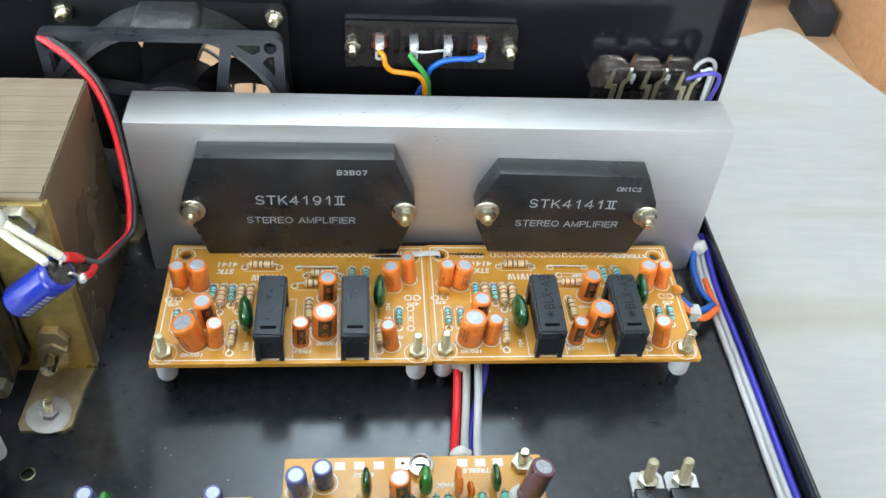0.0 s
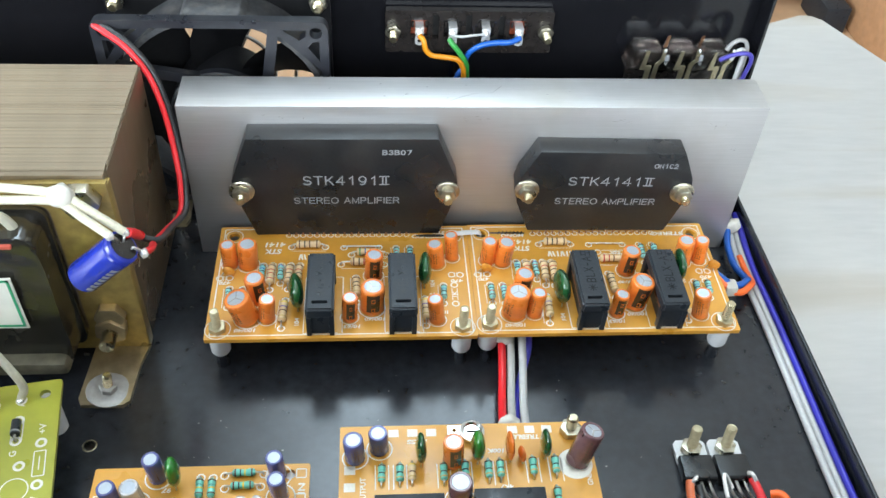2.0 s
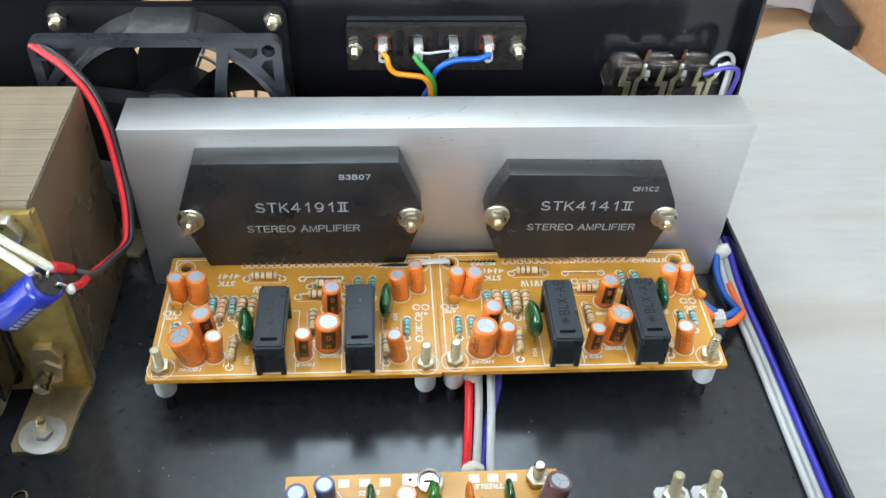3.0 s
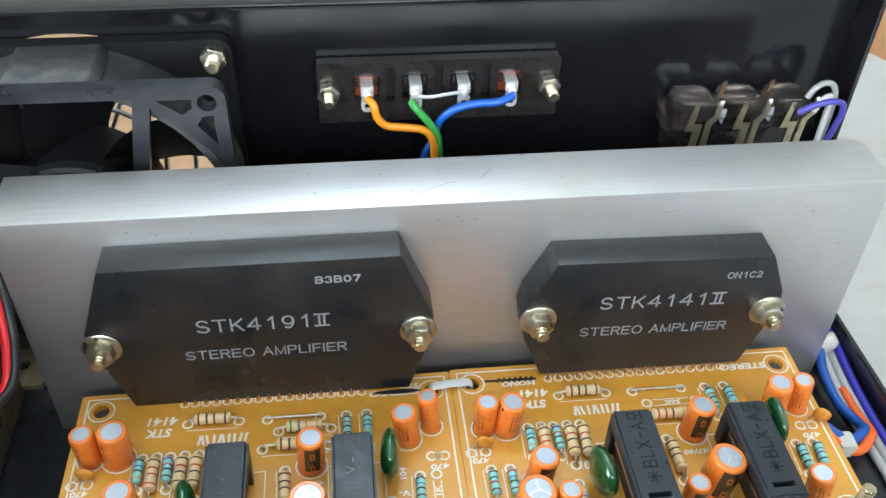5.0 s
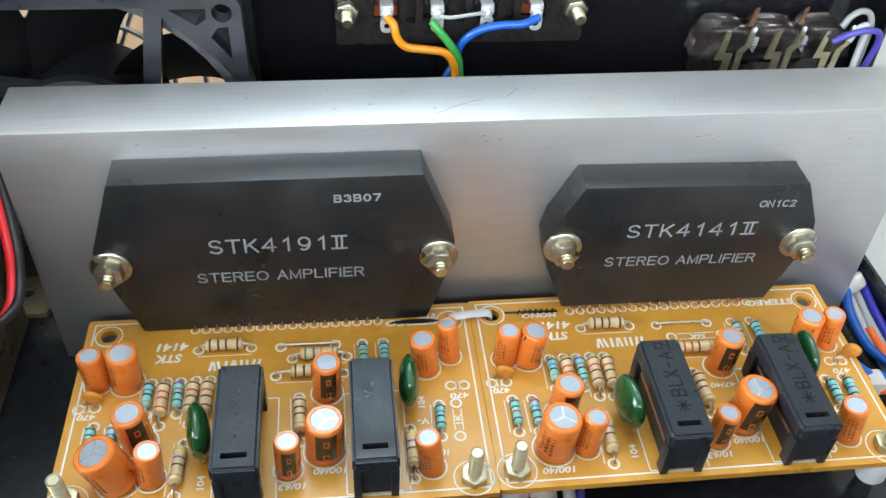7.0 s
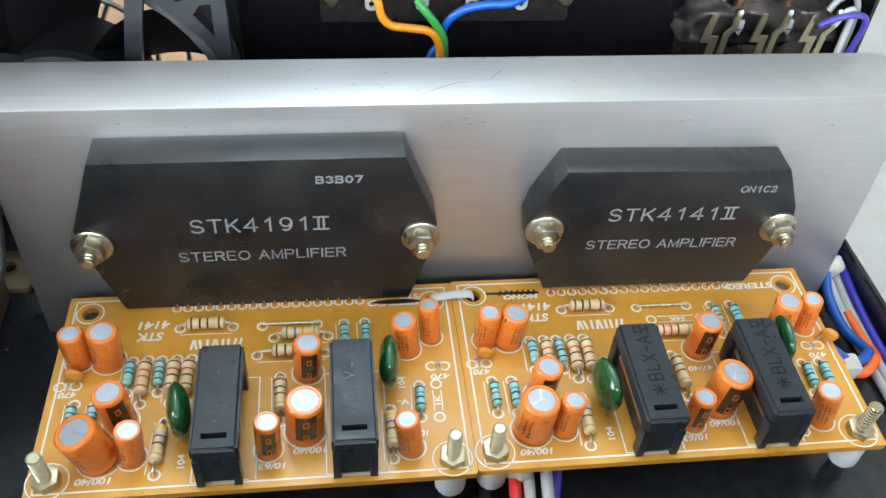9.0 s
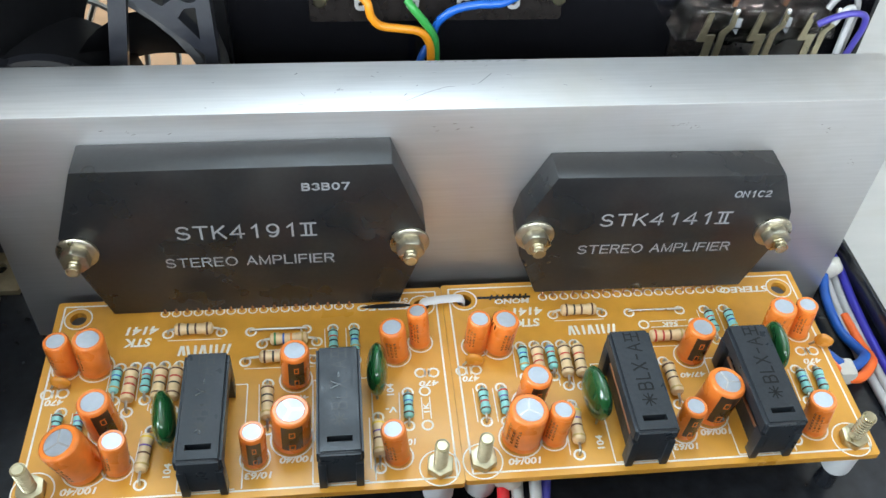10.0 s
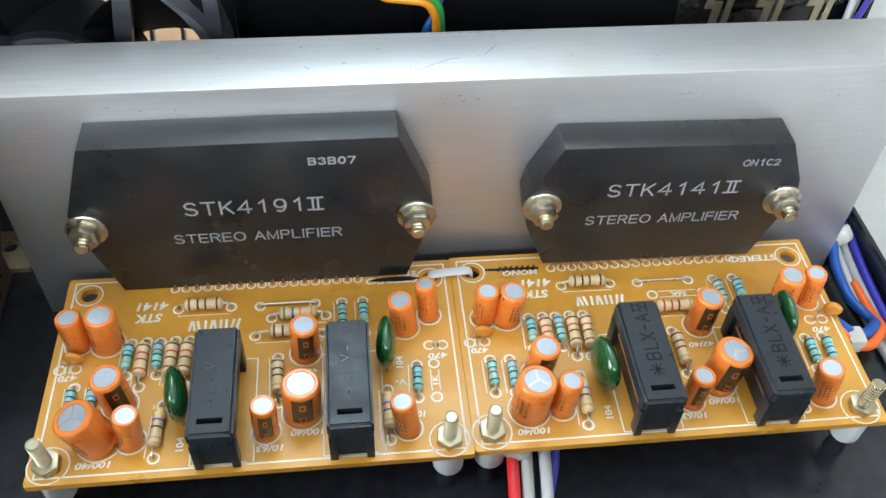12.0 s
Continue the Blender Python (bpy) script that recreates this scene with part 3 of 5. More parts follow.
def smudges():
    rng, bm = random.Random(14), bmesh.new()
    for x, zz, n, spread_x in ((152, 62.4, 9, 3.2), (186, 60.0, 5, 5.0), (38, 63.2, 5, 10.0), (101, 63.6, 5, 7.0), (196, 50.0, 4, 2.5)):
        for _ in range(n):
            px, pz, a = x + rng.uniform(-spread_x, spread_x), zz + rng.gauss(0, 0.8), rng.uniform(-0.3, 0.9)
            l, w = rng.uniform(0.3, 1.3), rng.uniform(0.1, 0.3)
            bm.faces.new([bm.verts.new((px + l * c * math.cos(a) - w * d * math.sin(a), -0.03, pz + l * c * math.sin(a) + w * d * math.cos(a))) for c, d in ((-0.5, 0), (0, -0.5), (0.5, 0), (0, 0.5))])
    return bm


part("smudge_marks", smudges(), material("dark_smudge", (0.22, 0.20, 0.18), 0.6, 0.6, 0.2), heatsink, "small dark smudges", kind="stuff")
part("scratch_marks", scratches(), material("dark_scratch", (0.16, 0.16, 0.17), 0.5, 0.8, 0.2), heatsink, "fine dark scratches", kind="stuff")

# ---- the two power modules ----


def power_module(name, label, outline, text_rows, bolts, pins, thick, turn):
    cx, cz = (bolts[0][0] + bolts[1][0]) / 2, (bolts[0][1] + bolts[1][1]) / 2
    mod = thing(name, label, "power module", "amplifier modules on the heatsink", at=(cx, -thick, 17.9))
    part("body", prism(bmesh.new(), outline, -thick, -0.05, "y", 0.45), EPOXY, mod)
    for words, x, z, w, h, weight, even in text_rows:
        stroke_writing(words, w, h, weight, mod, at_mm(x, -thick - 0.06, z, 90, turn, 0), PRINT_GREY, even)
    for bx, bz in bolts:
        m = Matrix.Translation((bx, -thick, bz)) @ Matrix.Rotation(radians(90), 4, "X") @ Matrix.Rotation(radians(17 * bx), 4, "Z")
        bolt_set(mod, m, 4.45, 3.3, 2.8, 1.55, 6.1)
    pin = mesh_of(wired([(0, 0.4, 1.3), (0, -0.2, 1.0), (0, -0.9, 0.5), (0, -1.0, -0.4)], 0.32, 6, 3), COPPER, "pin")
    for i in range(18):
        px = pins[0] + (pins[1] - pins[0]) * i / 17
        part("pin", pin, COPPER, mod, at=at_mm(px, -8.0, 17.5))
    return mod


A_OUT = [(23.0, 60.9), (87.5, 61.0), (94.9, 42.0), (95.2, 37.0), (89.3, 17.3), (23.0, 17.3), (16.8, 37.4), (16.6, 42.7)]
B_OUT = [(123.1, 55.5), (174.7, 54.4), (179.6, 43.0), (180.3, 39.0), (180.2, 36.2), (174.2, 18.0), (122.3, 18.5), (117.0, 32.0), (116.1, 38.4), (117.2, 43.6)]
power_module("power_module", "black moulded amplifier module marked STK4191II, bolted to heatsink", A_OUT,
             [("STK4191|", 41.0, 41.0, 30.0, 4.1, 0.5, True), ("STEREO AMPLIFIER", 37.4, 32.4, 37.1, 2.95, 0.38, False), ("B3B07", 68.5, 54.3, 10.0, 2.15, 0.42, True)],
             ((19.7, 38.5), (91.4, 38.0)), (34.6, 77.4), 8.9, 0.0)
power_module("power_module", "smaller black amplifier module marked STK4141II, bolted to heatsink", B_OUT,
             [("STK4141|", 134.5, 40.4, 30.9, 3.95, 0.48, True), ("STEREO AMPLIFIER", 130.7, 31.6, 37.0, 2.9, 0.36, False), ("ON1C2", 164.2, 48.1, 8.7, 2.05, 0.34, True)],
             ((119.9, 38.5), (176.9, 37.0)), (124.4, 167.4), 8.8, 1.0)

# ---- board components ----
CACHE = {}


def capacitor(board, x, y, z, r, h, sleeve=None, stripe=None, vent=0, lean=(0, 0), name="electrolytic_capacitor", label=""):
    sleeve = sleeve or ORANGE_SLEEVE
    key = ("cap", r, h, sleeve.name)
    if key not in CACHE:
        side = [(0, 0), (r * 0.9, 0), (r, 0.5), (r, 1.3), (r * 0.965, 1.7), (r, 2.1), (r, h - 0.75), (r * 0.97, h - 0.3), (r * 0.88, h), (r * 0.72, h), (r * 0.70, h - 0.2), (0, h - 0.2)]
        CACHE[key] = mesh_of(lathe(bmesh.new(), side, 28), sleeve, "sleeve")
        top = lathe(bmesh.new(), [(r * 0.698, h - 0.19), (r * 0.69, h - 0.1), (0, h - 0.08)], 24)
        CACHE[key, "top"] = mesh_of(top, CAN_TOP, "can_top")
        if vent:
            bm = bmesh.new()
            for k in range(3):
                a = radians(90 + 120 * k)
                line_flat(bm, 0, 0, 0.68 * r * math.cos(a), 0.68 * r * math.sin(a), h - 0.05, 0.42)
            CACHE[key, "vent"] = mesh_of(bm, SOLDER, "vent_groove")
        bm = lathe(bmesh.new(), [(r + 0.03, 1.9), (r + 0.03, h - 0.9)], 8, None, -32, 64)
        CACHE[key, "stripe"] = mesh_of(bm, DARK_PRINT, "stripe")
        bm = bmesh.new()
        for zz in (0.28, 0.68):
            for a0, aw, z0, z1 in ((-9, 3, -0.9, 0.9), (6, 3, -0.9, 0.9), (-9, 18, -0.9, -0.6), (-9, 18, 0.6, 0.9)):
                lathe(bm, [(r + 0.06, h * zz + z0), (r + 0.06, h * zz + z1)], 2, None, a0, aw)
        CACHE[key, "minus"] = mesh_of(bm, sleeve, "minus_mark")
        bm = bmesh.new()
        rng = random.Random(int(r * 100))
        for a in (-24, -7, 10):
            zz = 2.4 + rng.uniform(0, 0.8)
            while zz < h - 2.4:
                tall = rng.uniform(0.45, 0.8)
                for k in (0.0, 5.0):
                    if rng.random() < 0.8:
                        lathe(bm, [(r + 0.03, zz), (r + 0.03, zz + tall)], 1, None, a + k, 2.6)
                lathe(bm, [(r + 0.03, zz), (r + 0.03, zz + 0.2)], 1, None, a, 7.5)
                zz += tall + rng.uniform(0.3, 0.5)
        for a in (150, 163, 200, 214, 226, 243, 262, 281):
            lathe(bm, [(r + 0.03, h - 1.6), (r + 0.03, h - 0.75), (r * 0.97 + 0.04, h - 0.28)], 1, None, a, rng.uniform(6, 11))
        CACHE[key, "print"] = mesh_of(bm, DARK_PRINT, "printed_bars")
    turn = 0.0 if stripe is None else stripe
    cap = part(name, CACHE[key], sleeve, board, label, at=at_mm(x, y, z, lean[0], lean[1], 0) @ pose(0, 0, 0, 0, 0, turn))
    part("can_top", CACHE[key, "top"], CAN_TOP, cap)
    if vent:
        part("vent_groove", CACHE[key, "vent"], SOLDER, cap)
    if stripe is not None:
        if sleeve is ORANGE_SLEEVE:
            part("stripe", CACHE[key, "stripe"], DARK_PRINT, cap)
            part("minus_mark", CACHE[key, "minus"], sleeve, cap)
        else:
            part("printed_marking", CACHE[key, "print"], DARK_PRINT, cap)
    elif sleeve is ORANGE_SLEEVE:
        part("printed_marking", CACHE[key, "print"], DARK_PRINT, cap, at=at_mm(0, 0, 0, 0, 0, -140 + 11 * (x % 7)))
    return cap


def resistor(board, p0, p1, z, body, bands, length=None, r=None, name="resistor"):
    d = Vector(p1) - Vector(p0)
    dist = round(d.length, 1)
    r = r or (1.45 if body is TAN_RESISTOR else 1.12)
    length = length or min(dist * 0.72, 8.6 if body is TAN_RESISTOR else 6.4)
    key = ("res", dist, length, r, body.name)
    lay = Matrix.Rotation(radians(90), 4, "Y")
    h = r + 0.25
    if key not in CACHE:
        a = length / 2
        side = [(0, -a), (r * 0.55, -a), (r * 0.9, -a + 0.35), (r, -a + 0.9), (r, -a + 1.7), (r * 0.86, -a + 2.3), (r * 0.86, a - 2.3), (r, a - 1.7), (r, a - 0.9), (r * 0.9, a - 0.35), (r * 0.55, a), (0, a)]
        CACHE[key] = mesh_of(lathe(bmesh.new(), side, 18, Matrix.Translation((0, 0, h)) @ lay), body, "resistor_body")
        for s in (-1, 1):
            bm = wired([(s * (a - 0.3), 0, h), (s * (a + 0.35), 0, h), (s * (dist / 2 - 0.25), 0, h * 0.75), (s * dist / 2, 0, 0.1), (s * dist / 2, 0, -0.3)], 0.3, 6, 4)
            CACHE[key, "lead", s] = mesh_of(bm, TIN, "lead")
        for i, k in enumerate((-0.36, -0.14, 0.06, 0.36)):
            c, rr = k * length, (r if abs(k) > 0.3 and length > 5 else r * 0.87) + 0.03
            bm = lathe(bmesh.new(), [(rr, c - 0.22), (rr, c + 0.22)], 18, Matrix.Translation((0, 0, h)) @ lay)
            CACHE[key, i] = bm_to(bm)
    mid = (Vector(p0) + Vector(p1)) / 2
    ob = part(name, CACHE[key], body, board, at=at_mm(mid.x, mid.y, z, 0, 0, math.degrees(math.atan2(d.y, d.x))))
    for s in (-1, 1):
        part("lead", CACHE[key, "lead", s], TIN, ob)
    for i, color in enumerate(bands):
        data = CACHE.get((key, i, color))
        if data is None:
            data = CACHE[key, i].copy()
            data.materials.clear()
            data.materials.append(BAND[color])
            CACHE[key, i, color] = data
        part("colour_band", data, BAND[color], ob)
    return ob


def bm_to(bm):
    return mesh_of(bm, BAND["black"], "colour_band")


def film_capacitor(board, x, y, z, tx, ly, hz, mat, turn=0.0, lean=0.0, name="film_capacitor"):
    bm = bmesh.new()
    bmesh.ops.create_uvsphere(bm, u_segments=20, v_segments=14, radius=1.0)
    for v in bm.verts:
        c = v.co
        pinch = 1.0 - 0.28 * max(0.0, -c.z) ** 1.5
        v.co = Vector((c.x * tx / 2 * (1 - 0.15 * abs(c.z)), math.copysign(abs(c.y) ** 0.8, c.y) * ly / 2 * pinch, math.copysign(abs(c.z) ** 0.85, c.z) * hz / 2 + hz / 2 + 1.0))
    ob = part(name, bm, mat, board, at=at_mm(x, y, z, lean, 0, turn))
    for s in (-1, 1):
        part("lead", cyl(bmesh.new(), (0, s * ly * 0.25, -0.3), (0, s * ly * 0.25, 2.6), 0.3, 6), TIN, ob)
    return ob


def fuse_holder(board, x0, x1, y0, y1, z, mark):
    top = z + 13.1
    holder = part("fuse_holder", boxed(x0 + 1.5, x1 - 1.5, y0 + 1.3, y1 - 1.3, z + 0.1, z + 9.2), FUSE_BLACK, board)
    bm = bmesh.new()
    xs, ys = [x0, (x0 + x1) / 2 - 2.5, (x0 + x1) / 2 + 2.5, x1], [y0, y0 + 2.7, y0 + 4.0, y1]
    grid = [[bm.verts.new((x, y, top)) for y in ys] for x in xs]
    for i in range(3):
        for j in range(3):
            if (i, j) != (1, 1):
                bm.faces.new((grid[i][j], grid[i + 1][j], grid[i + 1][j + 1], grid[i][j + 1]))
    hole = [grid[1][1], grid[2][1], grid[2][2], grid[1][2]]
    deep = [bm.verts.new((v.co.x, v.co.y, top - 2.2)) for v in hole]
    for i in range(4):
        bm.faces.new((hole[i], hole[(i + 1) % 4], deep[(i + 1) % 4], deep[i]))
    bm.faces.new(deep)
    rim = [grid[0][0], grid[1][0], grid[2][0], grid[3][0], grid[3][1], grid[3][2], grid[3][3], grid[2][3], grid[1][3], grid[0][3], grid[0][2], grid[0][1]]
    low = [bm.verts.new((v.co.x, v.co.y, z + 8.8)) for v in rim]
    for i in range(12):
        bm.faces.new((rim[i], rim[(i + 1) % 12], low[(i + 1) % 12], low[i]))
    bm.faces.new(low[::-1])
    bmesh.ops.recalc_face_normals(bm, faces=bm.faces)
    outer = [e for e in bm.edges if len(e.link_faces) == 2 and e.calc_face_angle(0) > 1 and all(min(abs(v.co.x - x0), abs(v.co.x - x1), abs(v.co.y - y0), abs(v.co.y - y1)) < 0.01 for v in e.verts) and min(v.co.z for v in e.verts) > z + 8]
    bmesh.ops.bevel(bm, geom=outer, offset=0.7, segments=3, affect="EDGES")
    part("cover", bm, FUSE_BLACK, holder)
    for wy in (y0 + 0.5, y1 - 1.7):
        part("end_wall", boxed(x0 + 0.5, x1 - 0.5, wy, wy + 1.2, z + 2.2, z + 8.78), FUSE_BLACK, holder)
    for sx in (x0 + 0.1, x1 - 1.7):
        for sy in (y0 + 0.1, y1 - 2.9):
            part("foot", boxed(sx, sx + 1.6, sy, sy + 2.8, z + 0.05, z + 8.78, 0.2), FUSE_BLACK, holder)
    part("fuse", cyl(bmesh.new(), (x0 + 1.1, y0 + 4, z + 6.2), (x0 + 1.1, y1 - 4, z + 6.2), 0.35, 8), COPPER, holder)
    cx = (x0 + x1) / 2
    # Embossing as flat darker strokes: the shading of its relief is painted.
    if mark:
        stroke_writing("BLX-A", 12.2, 3.3, 0.42 if mark == 2 else 0.3, holder, at_mm(cx + 1.7, y0 + 10.0, top + 0.07, 0, 0, 90), HUB_AND_SHADE if mark == 2 else EPOXY, True, name="embossing_shade")
        bm = bmesh.new()
        for k in (0, 50, 90, 130):
            c, s = math.cos(radians(k)) * 1.6, math.sin(radians(k)) * 1.6
            line_flat(bm, cx - c, y0 + 7.7 - s, cx + c, y0 + 7.7 + s, top + 0.07, 0.32)
        for dx, w in ((-1.4, 0.36), (0.1, 0.3), (1.6, 0.4)):
            line_flat(bm, cx + dx, y0 + 22.7, cx + dx, y0 + 25.3, top + 0.07, w)
        for dy, u0, u1 in ((23.2, -1.4, 0.1), (24.6, -1.4, 0.1), (24.0, 0.1, 1.6)):
            line_flat(bm, cx + u0, y0 + dy, cx + u1, y0 + dy, top + 0.075, 0.3)
        part("embossing_shade", bm, HUB_AND_SHADE if mark == 2 else EPOXY, holder)
    return holder


ZB = 17.2


def board_outline(x0, x1, y0, y1, holes, z, mat, parent, name="board"):
    return part(name, plate(bmesh.new(), rect(x0, x1, y0, y1, 0.6, 2), [circle(x, y, r, 16) for x, y, r in holes], z - 1.6, z), mat, parent)


def silk_text(board, words, x, y, w, h, z=ZB):
    """Print that reads from the heatsink side; x, y is its corner nearest the camera's right."""
    return writing("printed_marking", words, w, h, SILK, board, at_mm(x, y, z + 0.05, 0, 0, 180), bold=0.035, shear=0.15)


def amp_board(dx, dy, second):
    b = thing("amplifier_board", "orange phenolic amplifier board with orange capacitors and black fuse holders" if not second
              else "orange phenolic amplifier board joined by a white tie", "circuit board", "amplifier boards before the heatsink", at=(54.5 + dx, -31 + dy, 0))
    x0, x1, y0, y1 = 9.8 + dx, 99.72 + dx, -58.2 + dy, -4.6 + dy
    holes = [(15.0 + dx, -9.7 + dy, 1.9), (94.6 + dx, -10.2 + dy, 1.9)]
    board_outline(x0, x1, y0, y1, holes, ZB, PHENOLIC, b)
    z = ZB + 0.04
    lines, rng = bmesh.new(), random.Random(3)
    ix0, ix1, iy0, iy1 = x0 + 1.7, x1 - 1.5, y0 + 1.6, y1 - 1.4
    for a in ((ix0, iy0, ix1, iy0), (ix0, iy1, ix1, iy1), (ix0, iy0, ix0, iy1), (ix1, iy0, ix1, iy1)):
        line_flat(lines, *a, z, 0.42)
    for hx, hy in ((15.0, -9.7), (94.6, -10.2)):
        ring_flat(lines, hx + dx, hy + dy, z, 2.9, 3.25)
    for hx, hy in ((13.9, -53.8), (94.8, -54.2)):
        ring_flat(lines, hx + dx, hy + dy, z, 4.0, 4.3, 26)
    tan, teal = TAN_RESISTOR, TEAL_RESISTOR
    res = [((35.9, -15.5), (47.9, -15.6), tan, ("brown", "black", "brown", "brown")),
           ((53.7, -24.5), (69.0, -24.7), tan, ("red", "red", "brown", "gold") if second else ("brown", "black", "red", "gold")),
           ((26.5, -24.4), (26.3, -33.2), teal, ("brown", "blue", "black", "gold")),
           ((29.8, -24.3), (29.5, -36.3), tan, ("brown", "red", "red", "red")),
           ((32.8, -24.5), (32.9, -33.4), teal, ("violet", "red", "black", "brown")),
           ((36.1, -24.4), (35.7, -36.2), tan, ("brown", "red", "black", "brown")),
           ((39.3, -24.5), (38.9, -36.4), tan, ("brown", "red", "black", "brown")),
           ((15.9, -35.5), (16.0, -44.3), teal, ("brown", "black", "red", "brown")),
           ((20.3, -35.7), (20.4, -44.5), teal, ("red", "violet", "black", "brown")),
           ((35.2, -41.2), (34.5, -53.8), tan, ("yellow", "violet", "brown", "gold")),
           ((59.0, -30.8), (59.4, -42.7), tan, ("brown", "black", "brown", "gold")),
           ((73.4, -16.0), (73.6, -25.5), teal, ("brown", "red", "black", "brown")),
           ((78.3, -16.0), (78.4, -25.5), teal, ("brown", "black", "blue", "gold")),
           ((89.5, -35.1), (89.2, -43.7), teal, ("brown", "blue", "black", "brown")),
           ((82.7, -41.1), (82.6, -53.5), tan, ("yellow", "violet", "brown", "gold"))]
    if second:
        res.append(((93.7, -35.0), (93.2, -43.2), teal, ("brown", "black", "violet", "brown")))
    else:
        res.append(((57.3, -19.6), (69.7, -19.7), tan, ("green", "blue", "orange", "gold")))
    for p0, p1, body, bands in res:
        q0, q1 = (p0[0] + dx, p0[1] + dy), (p1[0] + dx, p1[1] + dy)
        resistor(b, q0, q1, ZB, body, bands)
        for q in (q0, q1):
            ring_flat(lines, q[0], q[1], z, 0.9, 1.36, 16)
        n = Vector((q1[1] - q0[1], q0[0] - q1[0])).normalized() * 1.9
        line_flat(lines, q0[0] + n.x, q0[1] + n.y, q1[0] + n.x, q1[1] + n.y, z, 0.22)
    empty = [((57.3, -19.8), (69.7, -19.9))] if second else [((93.3, -35.0), (93.2, -43.8))]
    empty.append(((92.7, -30.0), (95.7, -30.1)))
    empty.append(((12.0, -30.6), (15.4, -30.5)))
    for p0, p1 in empty:
        for q in (p0, p1):
            ring_flat(lines, q[0] + dx, q[1] + dy, z, 0.9, 1.36, 16)
        v = Vector((p1[0] - p0[0], p1[1] - p0[1]))
        n = Vector((-v.y, v.x)).normalized() * 0.9
        e = v.normalized() * 1.6
        if v.length < 5:
            mid = (Vector(p0) + Vector(p1)) / 2 + Vector((dx, dy))
            for s in (-0.4, 0.4):
                line_flat(lines, mid.x + s, mid.y - 1.1, mid.x + s, mid.y + 1.1, z, 0.3)
        else:
            for s in (-1, 1):
                line_flat(lines, p0[0] + dx + e.x + s * n.x, p0[1] + dy + e.y + s * n.y, p1[0] + dx - e.x + s * n.x, p1[1] + dy - e.y + s * n.y, z, 0.25)
    jx0, jx1, jy = 54.6 + dx, 67.2 + dx, -15.9 + dy
    part("jumper_wire", wired([(jx0, jy, ZB - 0.2), (jx0 + 0.1, jy, ZB + 0.6), (jx0 + 3, jy, ZB + 0.8), (jx1 - 3, jy, ZB + 0.7), (jx1 - 0.1, jy, ZB + 0.6), (jx1, jy, ZB - 0.2)], 0.28, 6, 4), TIN, b)
    for q in (jx0, jx1):
        ring_flat(lines, q, jy, z, 0.9, 1.36, 16)
    for i in range(18):
        px = (34.6 + (77.4 - 34.6) * i / 17) if not second else (124.4 + 45.2 * i / 17)
        ring_flat(lines, px, -9.3, z, 0.8, 1.15, 12)
    for fx in (43.0, 70.0):
        for a in ((fx - 1.2, -57.0, fx + 10.2, -57.0), (fx - 1.2, -30.6, fx + 11.6, -30.6), (fx - 1.2, -57.0, fx - 1.2, -30.6), (fx + 11.6, -57.0, fx + 11.6, -30.6)):
            line_flat(lines, a[0] + dx, max(a[1] + dy, iy0 + 0.5), a[2] + dx, max(a[3] + dy, iy0 + 0.5), z, 0.28)
    if second:
        caps = [(16.0, -23.8, 2.7, 10.0, None, 0, 2, 0), (21.2, -24.3, 3.15, 10.1, None, 0, 6, 0), (22.6, -49.0, 4.15, 11.0, None, 1, 4, 0), (25.8, -40.2, 3.2, 10.6, -84, 0, 5, 0),
                (29.6, -49.4, 2.6, 10.9, None, 0, 4, 0), (65.6, -29.6, 3.15, 10.4, -94, 0, 4, 0), (65.2, -45.2, 4.05, 11.4, -92, 1, 8, 0), (58.2, -49.6, 2.6, 9.8, -92, 0, 3, 0),
                (87.4, -25.0, 3.1, 10.8, None, 0, -2, 0), (87.3, -50.6, 2.85, 10.8, None, 0, -7, 0), (93.8, -24.4, 2.5, 10.7, None, 0, -5, 0)]
    else:
        caps = [(15.1, -23.9, 2.75, 9.8, None, 0, -1, 0), (21.4, -24.1, 3.4, 10.4, None, 0, 2, 0), (23.3, -49.0, 4.25, 10.9, None, 1, -15, 3), (26.2, -40.4, 3.4, 10.6, -60, 0, -4, 0),
                (29.6, -49.4, 2.7, 10.0, None, 0, 5, 0), (65.1, -30.0, 3.15, 10.4, -84, 0, 2, 0), (64.5, -45.2, 4.05, 10.6, -86, 1, 2, 0), (57.0, -49.4, 2.65, 10.4, -82, 0, 2, 0),
                (87.6, -24.6, 2.95, 10.2, None, 0, -6, 0), (86.5, -51.0, 2.6, 10.6, None, 0, -7, 0), (93.4, -21.4, 2.4, 10.6, None, 0, -5, -6)]
    for cx, cy, r, h, stripe, vent, tilt, nod in caps:
        capacitor(b, cx + dx, cy + dy, ZB, r, h, ORANGE_SLEEVE, stripe, vent, (nod + rng.uniform(-1, 1), tilt))
        ring_flat(lines, cx + dx, cy + dy, z, r + 0.25, r + 0.6, 28)
    for fx in (43.0, 70.0):
        sx = fx + dx + (0.3 if second else 0.1)
        fuse_holder(b, sx, sx + 9.2, -57.4 + dy, -31.2 + dy, ZB, 2 if second else 1)
    film_capacitor(b, 39.3 + dx, -43.4 + dy, ZB, 5.0, 11.8, 11.6, GREEN_DIP, 8)
    film_capacitor(b, 82.9 + dx, -33.4 + dy, ZB, 4.7, 11.4, 11.2, GREEN_DIP, -3)
    film_capacitor(b, 13.7 + dx, -29.0 + dy, ZB - 0.4, 2.0, 4.4, 3.6, OCHRE_DIP, 86, 30, "ceramic_capacitor")
